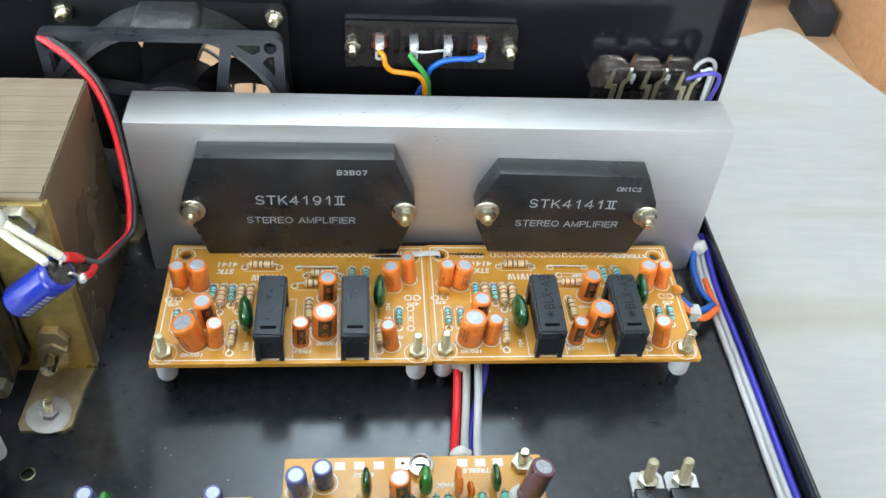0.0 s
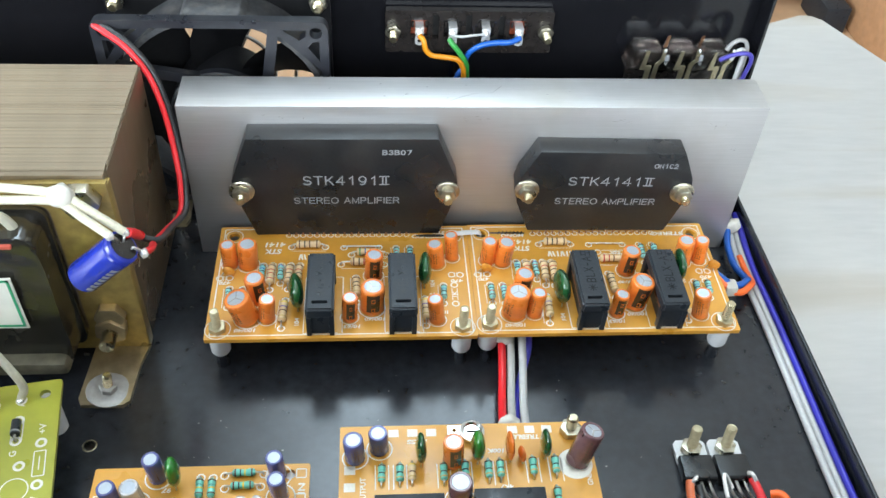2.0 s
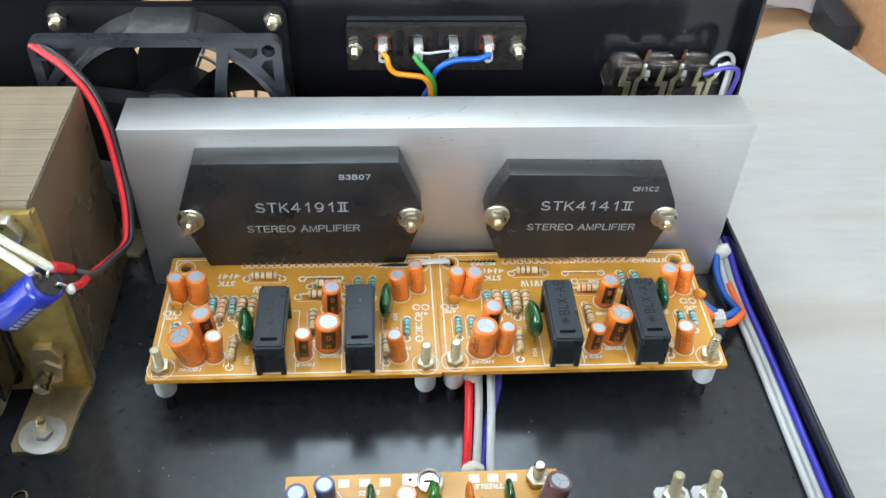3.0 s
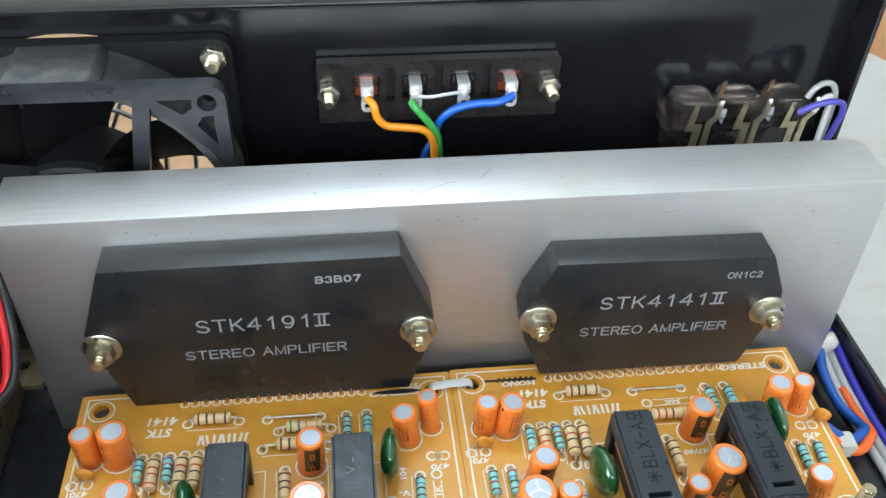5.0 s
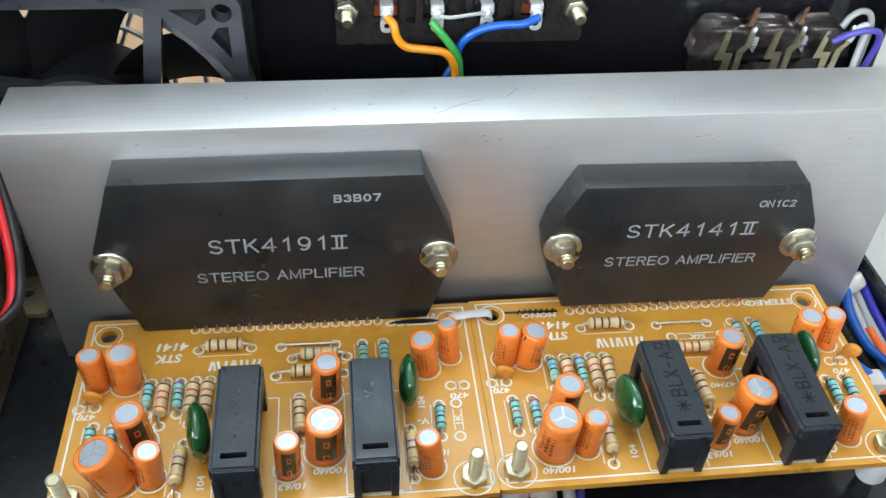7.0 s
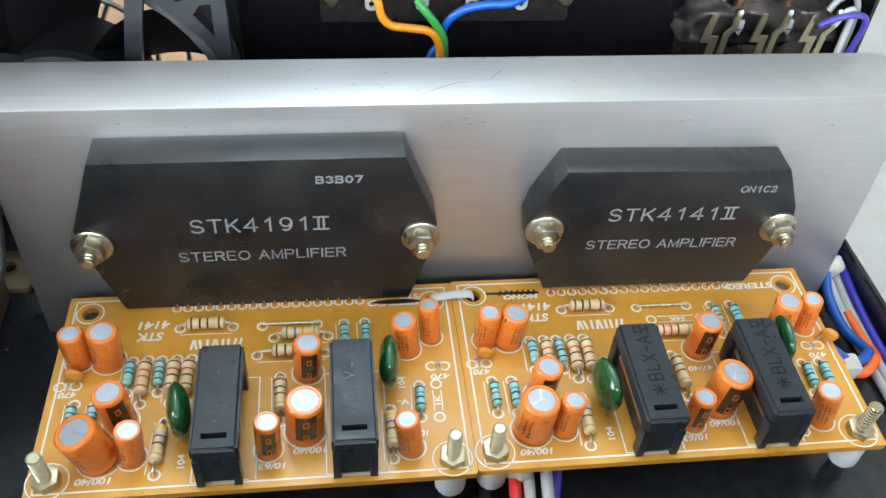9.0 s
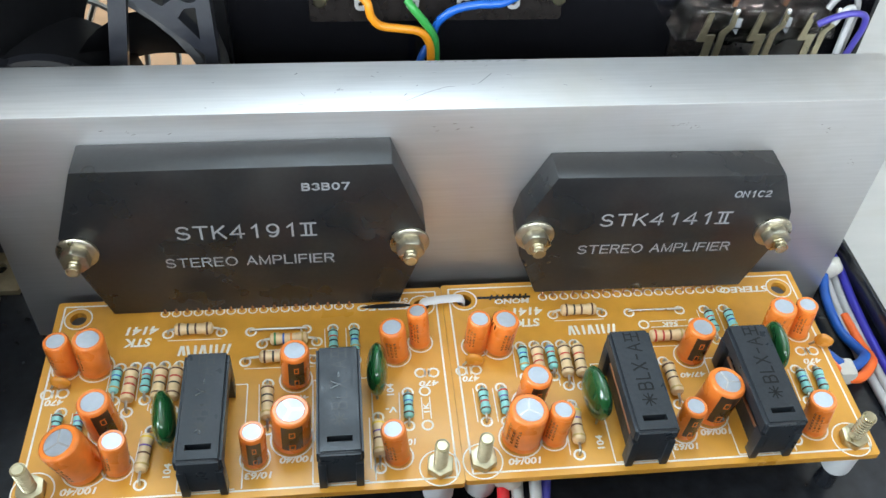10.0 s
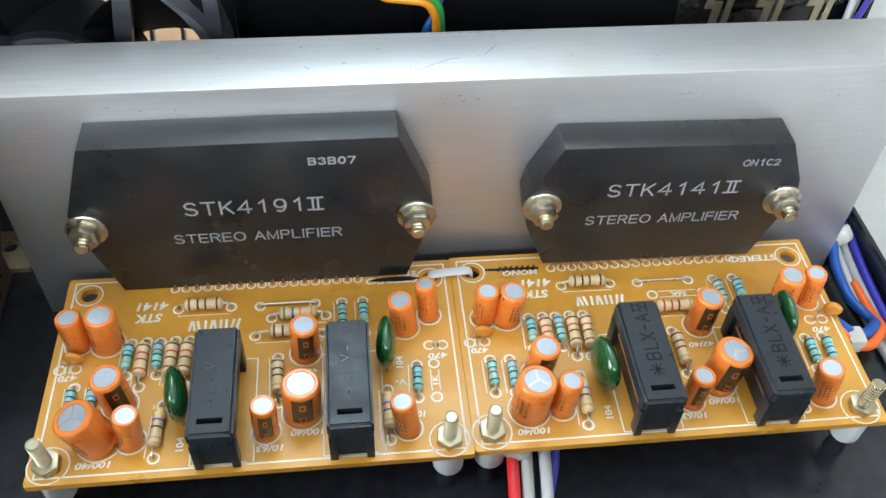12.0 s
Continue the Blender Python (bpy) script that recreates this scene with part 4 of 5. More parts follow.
    if second:
        film_capacitor(b, 96.6 + dx, -28.4 + dy, ZB - 0.4, 2.0, 4.4, 4.0, OCHRE_DIP, 70, 30, "ceramic_capacitor")
    part("printed_outline", lines, SILK, b, "white printed component outlines", kind="stuff")
    for words, x, y, w, h in (("STK", 32.4, -16.3, 6.1, 2.5), ("4141", 33.6, -12.9, 7.3, 2.4), ("100/40", 26.2, -53.6, 7.0, 1.6), ("470", 15.9, -32.0, 3.9, 1.6), ("10/63", 60.6, -52.6, 5.6, 1.6),
                              ("100/40", 68.9, -49.4, 6.9, 1.6), ("47/40", 67.9, -34.3, 6.0, 1.4), ("470", 96.6, -32.2, 4.4, 1.5), ("STEREO", 91.8, -9.2, 12.6, 2.0)):
        silk_text(b, words, x + dx, y + dy, w, h)
    for words, x, y, w, h in (("104", 39.4, -52.6, 3.3, 1.6), ("104", 85.6, -35.6, 3.1, 1.6)):
        writing("printed_marking", words, w, h, SILK, b, at_mm(x + dx + 0.9, y + dy, ZB + 0.05, 0, 0, 90), bold=0.03)
    if second:
        silk_text(b, "56K", 65.8 + dx, -19.3 + dy, 4.2, 1.4)
    else:
        writing("printed_marking", "1K", 2.6, 1.3, SILK, b, at_mm(93.9, -40.6, ZB + 0.05, 0, 0, 90), bold=0.03)
        writing("printed_marking", "V-", 2.6, 1.5, SILK, b, at_mm(87.0, -38.6, ZB + 0.05, 0, 0, 180), bold=0.03)
        silk_text(b, "10", 90.4, -46.9, 1.8, 1.6)
    bars = bmesh.new()
    for k, (lean_a, lean_b) in enumerate(((0.5, -0.5), (-0.6, 0.0), (0.5, -0.5), (0.0, 0.0), (0.6, 0.6))):
        u = 38.8 + dx + 2.35 * k
        for off, lean_u in ((0.0, lean_a), (1.25, lean_b)):
            line_flat(bars, u + off, -21.9 + dy, u + off + lean_u, -19.1 + dy, z, 0.62)
    part("printed_marking", bars, SILK, b)
    dark = bmesh.new()
    if second:
        line_flat(dark, 108.3, -8.7, 121.4, -8.9, z + 0.03, 0.75)
        for k in range(7):
            line_flat(dark, 111.4 + 1.4 * k, -9.5, 112.1 + 1.4 * k, -7.9, z + 0.035, 0.5)
        silk_text(b, "MONO", 121.0, -9.3, 8.6, 1.6)
    else:
        dark.faces.new([dark.verts.new((80.0 + 12.5 * k / 10, -10.0 + 0.85 * math.sin(math.pi * k / 10) ** 0.6, z + 0.03)) for k in range(11)]
                       + [dark.verts.new((80.0 + 12.5 * k / 10, -10.1 - 0.55 * math.sin(math.pi * k / 10) ** 0.6, z + 0.03)) for k in range(9, 0, -1)])
        silk_text(b, "STK", 91.6, -7.6, 4.6, 1.5)
    part("black_pen_mark", dark, BAND["black"], b, "black pen line over the print")
    for hx, hy in ((13.9, -53.8), (94.8, -54.2)):
        m = Matrix.Translation((hx + dx, hy + dy, ZB + 0.05)) @ Matrix.Rotation(radians(4), 4, "X") @ Matrix.Rotation(radians(11 * hx), 4, "Z")
        bolt_set(b, m, 0, 3.0, 2.2, 1.5, 9.6, metal=STEEL_ZINC)
        part("standoff", lathe(bmesh.new(), [(0, 6.2), (1.8, 6.2), (2.8, 6.6), (3.3, 7.6), (3.4, ZB - 1.65), (0, ZB - 1.65)], 20, Matrix.Translation((hx + dx, hy + dy, 0))), WHITE_NYLON, b)
        # Made-up support below the spacer, in floor black to merge with the dark.
        part("dark_support", lathe(bmesh.new(), [(0, 0.02), (2.4, 0.02), (1.8, 6.18), (0, 6.18)], 18, Matrix.Translation((hx + dx, hy + dy, 0))), BLACK_PAINT, b)
    return b


amp_board(0.0, 0.0, False)
amp_board(90.0, 0.5, True)
def tie_strap():
    bm = bmesh.new()
    wire(bm, [(94.4, 0, -3), (94.5, 0, 0.6), (96.5, 0, 1.35), (102.0, 0, 1.3), (104.6, 0, 0.5), (104.9, 0, -3)], 0.45, 8, 6)
    for v in bm.verts:
        v.co = Vector((v.co.x, v.co.y * 2.8 - 10.3 + 0.1 * (v.co.x - 94), v.co.z + ZB))
    return bm


tie = thing("cable_tie", "translucent white nylon tie looped through two boards", "cable tie", at=(100, -9.5, ZB))
part("tie_strap", tie_strap(), WHITE_NYLON, tie)

# ---- the fan on the rear panel ----


def cooling_fan():
    f = thing("cooling_fan", "dusty dark grey square plastic fan on the rear panel", "fan", at=(FAN_X, 38, FAN_Z - 40))
    cx, cz, y0, y1 = FAN_X, FAN_Z, 25.0, 50.6

    def flange(a, b):
        if a < 30:
            opening = []
            for sx, sz in ((1, -1), (1, 1), (-1, 1), (-1, -1)):
                pair = [(cx + sx * 37.2, cz + sz * 20.5), (cx + sx * 20.5, cz + sz * 37.2)]
                opening += pair if sx * sz > 0 else pair[::-1]
            holes = [opening]
        else:
            holes = [circle(cx, cz, 37.6, 48)]
        for sx in (-1, 1):
            for sz in (-1, 1):
                holes.append(circle(cx + sx * 35.75, cz + sz * 35.75, 2.2, 16))
                for tri in (((24.4, 36.8), (32.4, 36.8), (32.2, 34.4), (29.9, 32.8)), ((36.8, 24.4), (36.8, 32.4), (34.4, 32.2), (32.8, 29.9))):
                    if a < 30:
                        holes.append([(cx + sx * u, cz + sz * v) for u, v in tri])
        return plate(bmesh.new(), rect(cx - 40, cx + 40, cz - 40, cz + 40, 3.5, 4), holes, a, b, "y")

    part("front_flange", flange(y0, y0 + 4.2), FAN_PLASTIC, f)
    # Same frame as the front flange; its shade is put into the darker colour.
    part("rear_flange", flange(y1 - 3.6, y1), HUB_AND_SHADE, f)
    lie = Matrix.Translation((cx, 0, cz)) @ Matrix.Rotation(radians(-90), 4, "X")
    part("duct", lathe(bmesh.new(), [(37.6, y0 + 4.1), (39.6, y0 + 4.1), (38.4, y0 + 12), (39.6, y1 - 3.5), (37.6, y1 - 3.5), (37.5, y0 + 4.1)], 40, lie), DUSTY, f)
    part("duct_block", crumple(prism(bmesh.new(), [(cx - 11.5, cz + 37.2), (cx + 11.5, cz + 37.2), (cx + 9.5, cz + 39.9), (cx - 9.5, cz + 39.9)], y0 + 4.3, y1 - 3.7, "y", 0.5), 0.15, 0.1), DUSTY, f, "dusty flat block on the fan duct")
    part("motor_holder", lathe(bmesh.new(), [(0, y0 + 0.3), (18.2, y0 + 0.3), (19.0, y0 + 1.2), (19.0, y0 + 4), (0, y0 + 4)], 32, lie), FAN_PLASTIC, f)
    for k in range(4):
        a0, a1 = radians(60 + 90 * k), radians(2 + 90 * k)
        p, q = Vector((42.5 * math.cos(a0), 0, 42.5 * math.sin(a0))), Vector((15.0 * math.cos(a1), 0, 15.0 * math.sin(a1)))
        d = (q - p)
        n = Vector((-d.z, 0, d.x)).normalized() * 1.9
        pts = [p + n, q + n, q - n, p - n]
        part("strut", prism(bmesh.new(), [(cx + v.x, cz + v.z) for v in pts], y0 + 0.4, y0 + 3.4, "y"), FAN_PLASTIC, f)
    hub = part("hub", lathe(bmesh.new(), [(0, y0 + 4.6), (18.4, y0 + 4.6), (18.8, y0 + 5.4), (18.8, y1 - 5), (16.5, y1 - 4.2), (0, y1 - 4.2)], 32, lie), HUB_AND_SHADE, f)
    for k in range(7):
        bm = bmesh.new()
        rows = []
        for i in range(7):
            r = 15.8 + (36.6 - 15.8) * i / 6
            row = []
            for j in range(6):
                s = j / 5 - 0.5
                a = radians(51.43 * k - 10) + s * radians(49 - 1.8 * i) - 0.25 * (i / 6) ** 2
                row.append(bm.verts.new((cx + r * math.cos(a), y0 + 14.5 - s * (17 - 1.2 * i), cz + r * math.sin(a))))
            rows.append(row)
        for a, b in zip(rows, rows[1:]):
            for j in range(5):
                bm.faces.new((a[j], a[j + 1], b[j + 1], b[j]))
        bmesh.ops.solidify(bm, geom=bm.faces[:], thickness=1.1)
        part("blade", bm, HUB_AND_SHADE, hub)
    for sx in (-35.75, 35.75):
        for sz in (-35.75, 35.75):
            m = Matrix.Translation((cx + sx, y1 - 3.6, cz + sz)) @ Matrix.Rotation(radians(90), 4, "X") @ Matrix.Rotation(radians(13 * sx), 4, "Z")
            bolt_set(f, m, 0, 3.4, 3.0, 1.9, 6.6)
    return f


cooling_fan()
guard = thing("fan_guard", "chromed wire finger guard outside the fan opening", "fan guard", at=(FAN_X, 58, FAN_Z - 40))
for r in (9, 17, 25, 33, 40.5):
    part("wire_ring", wired([(FAN_X + r * math.cos(radians(a)), 56.2, FAN_Z + r * math.sin(radians(a))) for a in range(0, 361, 15)], 0.8, 6, 2), TIN, guard)
for k in range(4):
    a = radians(45 * k + 20)
    c, s = 42 * math.cos(a), 42 * math.sin(a)
    part("cross_wire", wired([(FAN_X - c, 57.4, FAN_Z - s), (FAN_X + c, 57.4, FAN_Z + s)], 0.8, 6, 1), TIN, guard)
for sx in (-33, 33):
    for sz in (-33, 33):
        part("stand_off_lug", cyl(bmesh.new(), (FAN_X + sx * 0.92, YR + 1.2, FAN_Z + sz * 0.92), (FAN_X + sx * 0.92, 57.6, FAN_Z + sz * 0.92), 1.3, 10), TIN, guard)

# ---- the screw terminal strip on the rear panel ----
strip = thing("terminal_strip", "dark smoked plastic four-way terminal strip with soldered tags", "terminal strip", at=(102, 48, 59))
slots = [rect(89.2 + 12.45 * k - 1.15, 89.2 + 12.45 * k + 1.15, 65.2, 75.2) for k in range(3)]
wells = [rect(83.0 + 12.45 * k - 3.2, 83.0 + 12.45 * k + 3.2, 66.2, 73.0) for k in range(4)]
part("plate", plate(bmesh.new(), rect(70.4, 133.6, 59.4, 76.9, 0.8, 2), slots + wells, 47.6, 50.6, "y"), SMOKED, strip)
# Sheet added behind the plate: shade in the slots and wells, as colour.
part("shade_sheet", boxed(71.5, 132.5, 50.62, 51.2, 60.5, 76.2), RECESS_SHADE, strip)
for k in range(4):
    x = 83.0 + 12.45 * k
    if k in (0, 3):
        part("insulator", boxed(x - 3.0, x + 3.0, 49.2, 50.55, 66.4, 72.8, 0.2), BAKELITE, strip)
    tag = plate(bmesh.new(), rect(x - 1.6, x + 1.6, 64.4, 69.0, 1.4, 4), [circle(x, 66.2, 0.75, 12)], 44.2, 44.7, "y")
    box(tag, x - 1.6, x + 1.6, 44.2, 49.6, 71.2, 71.7)
    box(tag, x - 1.6, x + 1.6, 44.2, 44.7, 69.02, 71.2)
    part("tag", tag, SOLDER, strip)
    for s in (-1, 1):
        part("crimp_ear", boxed(x + s * 2.5 - 0.4, x + s * 2.5 + 0.4, 46.4, 47.5, 70.6, 72.8, 0.15), SMOKED, strip)
    part("solder_joint", crumple(blob(x, 43.6, 69.4, 1.3, 0.9, 1.6, 2), 0.3, 0.6), SOLDER, strip)
for bx in (73.2, 130.8):
    m = Matrix.Translation((bx, 47.6, 68.9)) @ Matrix.Rotation(radians(90), 4, "X") @ Matrix.Rotation(radians(bx), 4, "Z")
    bolt_set(strip, m, 0, 3.1, 2.6, 1.6, 7.2)
part("bare_link", wired([(95.9, 43.2, 69.2), (99, 42.6, 69.2), (104, 42.8, 69.8), (107.8, 43.2, 70.0)], 0.5, 6, 6), SOLDER, strip)

for color, label, pts in (
        ("yellow", "orange-yellow insulated wire from the terminal strip", [(82.9, 42.4, 69.6), (84.4, 40.6, 68.6), (85.2, 40.0, 65.4), (87.5, 40.0, 62.8), (92.1, 40.0, 62.0), (97.1, 40.0, 61.0), (99.4, 40.0, 57.9), (100.0, 39.6, 53.1), (99.8, 38, 40), (99.4, 34, 10), (99, 28, 1.4), (101, 22, 1.2)]),
        ("green", "green insulated wire from the terminal strip", [(94.0, 42.2, 68.4), (95.3, 40.8, 67.0), (98.2, 40.5, 63.3), (100.3, 40.6, 59.8), (101.2, 40.8, 55.4), (101.6, 39.5, 40), (101.8, 35, 10), (102, 28, 1.4), (104, 22, 1.2)]),
        ("blue", "blue insulated wire from the terminal strip", [(120.7, 42.4, 69.0), (116.6, 41.0, 68.0), (110.9, 41.0, 67.7), (105.8, 41.0, 66.5), (102.3, 41.6, 63.6), (100.9, 42.4, 60.3), (100.0, 42.6, 56.0), (97.6, 42.0, 51.0), (97.2, 40, 40), (97.0, 35, 10), (97, 28, 1.4), (97, 22, 1.2)])):
    single("strip_wire", wired(pts, 1.05, 10, 7), WIRE[color], label, "wire", "wires of the terminal strip")

# ---- the clear speaker terminal ----
spk = thing("speaker_terminal", "clear plastic push terminal block with bent metal tags", "speaker terminal", at=(185, 45, 48))


def clear_shell():
    outline = [(162.6, 56.5)]
    for k in range(3):
        c = 170.5 + 13.3 * k
        outline_top = [(c - 6.3, 59.5), (c - 5.8, 63.4), (c - 4.2, 65.6), (c + 3.6, 65.7), (c + 5.4, 64.4), (c + 6.2, 62.0)]
        outline += outline_top
    outline += [(204.2, 62.0), (205.4, 58.0), (205.4, 56.5)]
    bm = prism(bmesh.new(), outline, 40.8, 49.8, "y", 0.5)
    bmesh.ops.recalc_face_normals(bm, faces=bm.faces)
    bmesh.ops.solidify(bm, geom=bm.faces[:], thickness=0.9)
    return bm


shell = part("clear_shell", clear_shell(), CLEAR, spk)
part("back_plate", boxed(165.6, 205.6, 50.0, 51.25, 42.0, 60.5, 0.4), SMOKED, spk)
part("inner_bar", boxed(166.0, 203.0, 43.0, 47.5, 59.0, 63.6, 0.5), CLEAR, spk)
for k in range(2):
    part("window_chip", boxed(175.6 + 13.3 * k, 178.6 + 13.3 * k, 40.2, 40.7, 60.8, 63.4, 0.15), PRINT_GREY, spk)
    part("spring_tip", prism(bmesh.new(), [(176.8 + 13.3 * k, 64.6), (178.0 + 13.3 * k, 64.6), (178.6 + 13.3 * k, 69.6), (177.6 + 13.3 * k, 69.2)], 44.0, 44.5, "y"), COPPER, spk)
for k in range(3):
    c = 168.2 + 13.3 * k
    for which in (0, 1):
        bm = bmesh.new()
        if which == 0:
            pts = [(c + 0.6, 66.0), (c + 1.9, 66.0), (c + 1.3, 59.8), (c + 3.6, 59.8), (c + 2.7, 46.0), (c + 0.9, 46.0), (c + 1.5, 58.0), (c - 0.8, 58.0)]
        else:
            pts = [(c + 7.0, 67.0), (c + 8.3, 67.0), (c + 8.0, 62.2), (c + 6.3, 60.0), (c + 5.6, 46.0), (c + 3.9, 46.0), (c + 4.7, 60.4), (c + 6.6, 62.4)]
        part("tag", prism(bm, pts, 38.4, 39.0, "y"), STEEL_ZINC, spk)
    part("solder_joint", crumple(blob(c + 7.6, 38.2, 66.6, 0.55, 0.5, 0.9, 2), 0.2, 0.8), SOLDER, spk)
for color, label, pts in (
        ("violet", "violet insulated wire looped from the speaker terminal", [(197.2, 37.2, 63.4), (200.2, 36.6, 65.6), (204.6, 36.2, 67.0), (208.2, 36.4, 66.2), (209.4, 36.8, 62.8), (208.6, 37.0, 57.0), (207.4, 37, 48), (207.4, 33, 20), (208.4, 28, 6), (209.4, 15, 6.0)]),
        ("white", "white insulated wire looped from the speaker terminal", [(201.6, 37.6, 63.4), (202.6, 37.6, 66.0), (204.6, 38.2, 67.3), (206.2, 38.8, 66.4), (206.6, 39.4, 62), (205.8, 38.0, 54.0), (205.2, 37, 46), (205.2, 33, 20), (206.4, 28, 4), (207.2, 15, 3.6)]),
        ("grey", "grey insulated wire looped from the speaker terminal", [(200.2, 40.2, 66.0), (201.6, 40.4, 68.6), (204.4, 40.8, 70.0), (207.2, 41.0, 68.8), (208.4, 40.8, 64.6), (207.6, 39.4, 55.0), (206.3, 38.4, 46), (206.3, 34, 20), (207.4, 28.6, 9), (208.3, 15, 8.0)])):
    single("speaker_wire", wired(pts, 0.85, 10, 7), WIRE[{"violet": "violet", "white": "dull", "grey": "haze"}[color]], label, "wire", "wires of the speaker terminal")

# ---- the wires along the chassis edge ----
for color, label, x, z, lift in (("white", "white insulated wire laid along the chassis edge", 208.0, 1.4, 0.0), ("dull", "grey insulated wire laid along the chassis edge", 210.1, 2.0, 0.3), ("navy", "dark blue insulated wire laid along the chassis edge", 212.0, 3.4, 0.0)):
    pts = [(x + 0.9, 15, z + 1.0), (x + 0.7, 7, z + 1.4), (x - 0.2, -4, z + 0.8), (x - 0.4, -18, z + lift), (x, -34, z), (x + 0.3, -60, z - 0.2 * lift), (x + 0.1, -95, z), (x + 0.5, -130, z), (x + 0.6, -166, z)]
    single("edge_wire", wired(pts, 1.2, 10, 6), WIRE[color], label, "wire", "wires along the chassis edge")
knot = thing("glue_knot", "small whitish glue knot binding the edge wires", "cable tie", at=(209, 6, 4))
part("glue", crumple(blob(209.0, 6.0, 6.2, 3.4, 2.6, 3.4, 3), 0.7, 0.5), GLUE, knot)
for color, label, pts in (
        ("blue", "blue wire curving from the edge loom to a plug", [(206.4, 4, 5.6), (204.8, -3, 4.2), (204.8, -13, 3.2), (206.8, -20.5, 3.8), (205.6, -24.2, 6.2), (200.4, -28.2, 8.0), (196.4, -28.6, 9.6), (190.6, -26.6, 13.2)]),
        ("orange", "orange wire curving from the edge loom to a plug", [(208.4, -8, 2.6), (208.6, -18, 2.8), (208.4, -23, 4.2), (206.2, -26.6, 6.2), (201, -31.0, 7.2), (196.0, -31.0, 8.6), (190.6, -28.4, 12.8)])):
    single("plug_wire", wired(pts, 1.3, 10, 7), WIRE[color], label, "wire", "wires to the board plug")
plug = thing("wire_plug", "small white nylon plug on two coloured wires", "plug", at=(196, -28, 8))
part("plug_body", crumple(boxed(194.2, 198.8, -32.6, -27.4, 6.2, 11.0, 1.1), 0.15, 0.3), GLUE, plug)

# ---- the wires from the amplifier boards to the tone board ----
for color, label, x in (("red", "red insulated wire running under the amplifier board", 107.6), ("grey", "greyish clear-sheathed wire running under the amplifier board", 110.6), ("white", "white insulated wire running under the amplifier board", 114.6), ("navy", "dark blue wire running under the amplifier board", 116.8)):
    drop = 3.0 if color == "navy" else 0.0
    shift = 2.6 if color == "navy" else 0.0
    pts = [(x + 1.4, -38, 12), (x + 1.2, -48, 11.5), (x + 0.9, -56, 9.5 - drop * 0.6), (x + 0.2 - shift, -66, 7.0 - drop), (x - 1.2 - 1.6 * shift, -78, 7.6 - drop), (x - 2.6 - 1.6 * shift, -89, 12.0 - 2 * drop), (x - 2.8 - 1.6 * shift, -96, 14.0 - 2 * drop)]
    single("board_wire", wired(pts, 1.35, 10, 7), WIRE[color], label, "wire", "wires between the boards")
for yy, zz in ((-54.5, 11.0), (-90.0, 13.6)):
    w = thing("glue_knot", "whitish glue knot on the wires between the boards", "cable tie", at=(108, yy, zz - 3))
    part("glue", crumple(blob(106.6 if yy < -60 else 109.4, yy, zz, 3.4, 2.0, 2.0, 3), 0.6, 0.5), GLUE, w)

# ---- the transformer ----
TX1, TX0, TY0, TY1, TZ = -12.2, -118.0, -45.2, 12.2, 75.8
trafo = thing("power_transformer", "large brown laminated mains transformer in a yellowish steel clamp", "transformer", at=(-65, -17, 0))
N_LAM = 96
lam = mesh_of(boxed(TX0, TX1, -(TY1 - TY0) / N_LAM * 0.49, (TY1 - TY0) / N_LAM * 0.49, 1.2, TZ), LAMINATION, "lamination")
rng = random.Random(8)
for i in range(N_LAM):
    y = TY0 + (TY1 - TY0) * (i + 0.5) / N_LAM
    part("lamination", lam, LAMINATION, trafo, at=at_mm(rng.uniform(-0.35, 0.05), y, -abs(rng.gauss(0, 0.1))))
for y0, y1, nm in ((-47.2, -45.3, "front_clamp"), (12.3, 14.2, "rear_clamp")):
    edge = -11.6 if y0 < 0 else -14.0
    part(nm, plate(bmesh.new(), [(TX0, 1.0), (edge, 1.0), (edge, 58.0), (edge + 0.2, 74.4 if y0 < 0 else 71.0), (TX0, 74.4 if y0 < 0 else 71.0)], [rect(-100, -29.5, 9.0, 66.0, 3, 3)], y0, y1, "y"), CLAMP, trafo)
part("varnish_skin", crumple(boxed(TX1 + 0.08, TX1 + 0.4, TY0 + 2.9, TY1 - 0.1, 1.2, TZ - 0.6), 0.12, 0.11), VARNISH, trafo, "smooth brown varnish over the core side")
part("clamp_fold", boxed(-13.0, -11.3, -47.0, -42.6, 1.0, 73.0, 0.3), CLAMP, trafo)
foot_bm = plate(bmesh.new(), [(-29.6, -71.5), (-16.4, -71.8), (-14.2, -70.0), (-13.4, -55.0), (-11.4, -46.0), (-29.5, -46.0), (-30.8, -68.8)], [circle(-21.8, -66.0, 2.0, 14)], 0.05, 1.6)
part("mounting_foot", foot_bm, FOOT_STEEL, trafo)
part("mounting_foot", plate(bmesh.new(), [(-24, 14.2), (-8, 14.2), (-6.8, 17.5), (-7.4, 29.0), (-23, 29.0)], [circle(-14.6, 22.4, 2.1, 14)], 0.05, 1.6), FOOT_STEEL, trafo)
bolt_set(trafo, Matrix.Translation((-21.8, -66.0, 1.65)) @ Matrix.Rotation(radians(8), 4, "Y"), 7.0, 2.9, 2.2, 1.5, 8.6, metal=DULL_STEEL)
m = Matrix.Translation((-21.6, -47.2, 13.6)) @ Matrix.Rotation(radians(90), 4, "X")
bolt_set(trafo, m @ Matrix.Rotation(radians(20), 4, "Z"), 0, 5.6, 4.6, 2.5, 11.0, metal=FOOT_STEEL)
part("lock_nut", nut_mesh(bmesh.new(), 5.2, 3.4, m @ Matrix.Translation((0.6, 5.5, 0.0))), FOOT_STEEL, trafo)
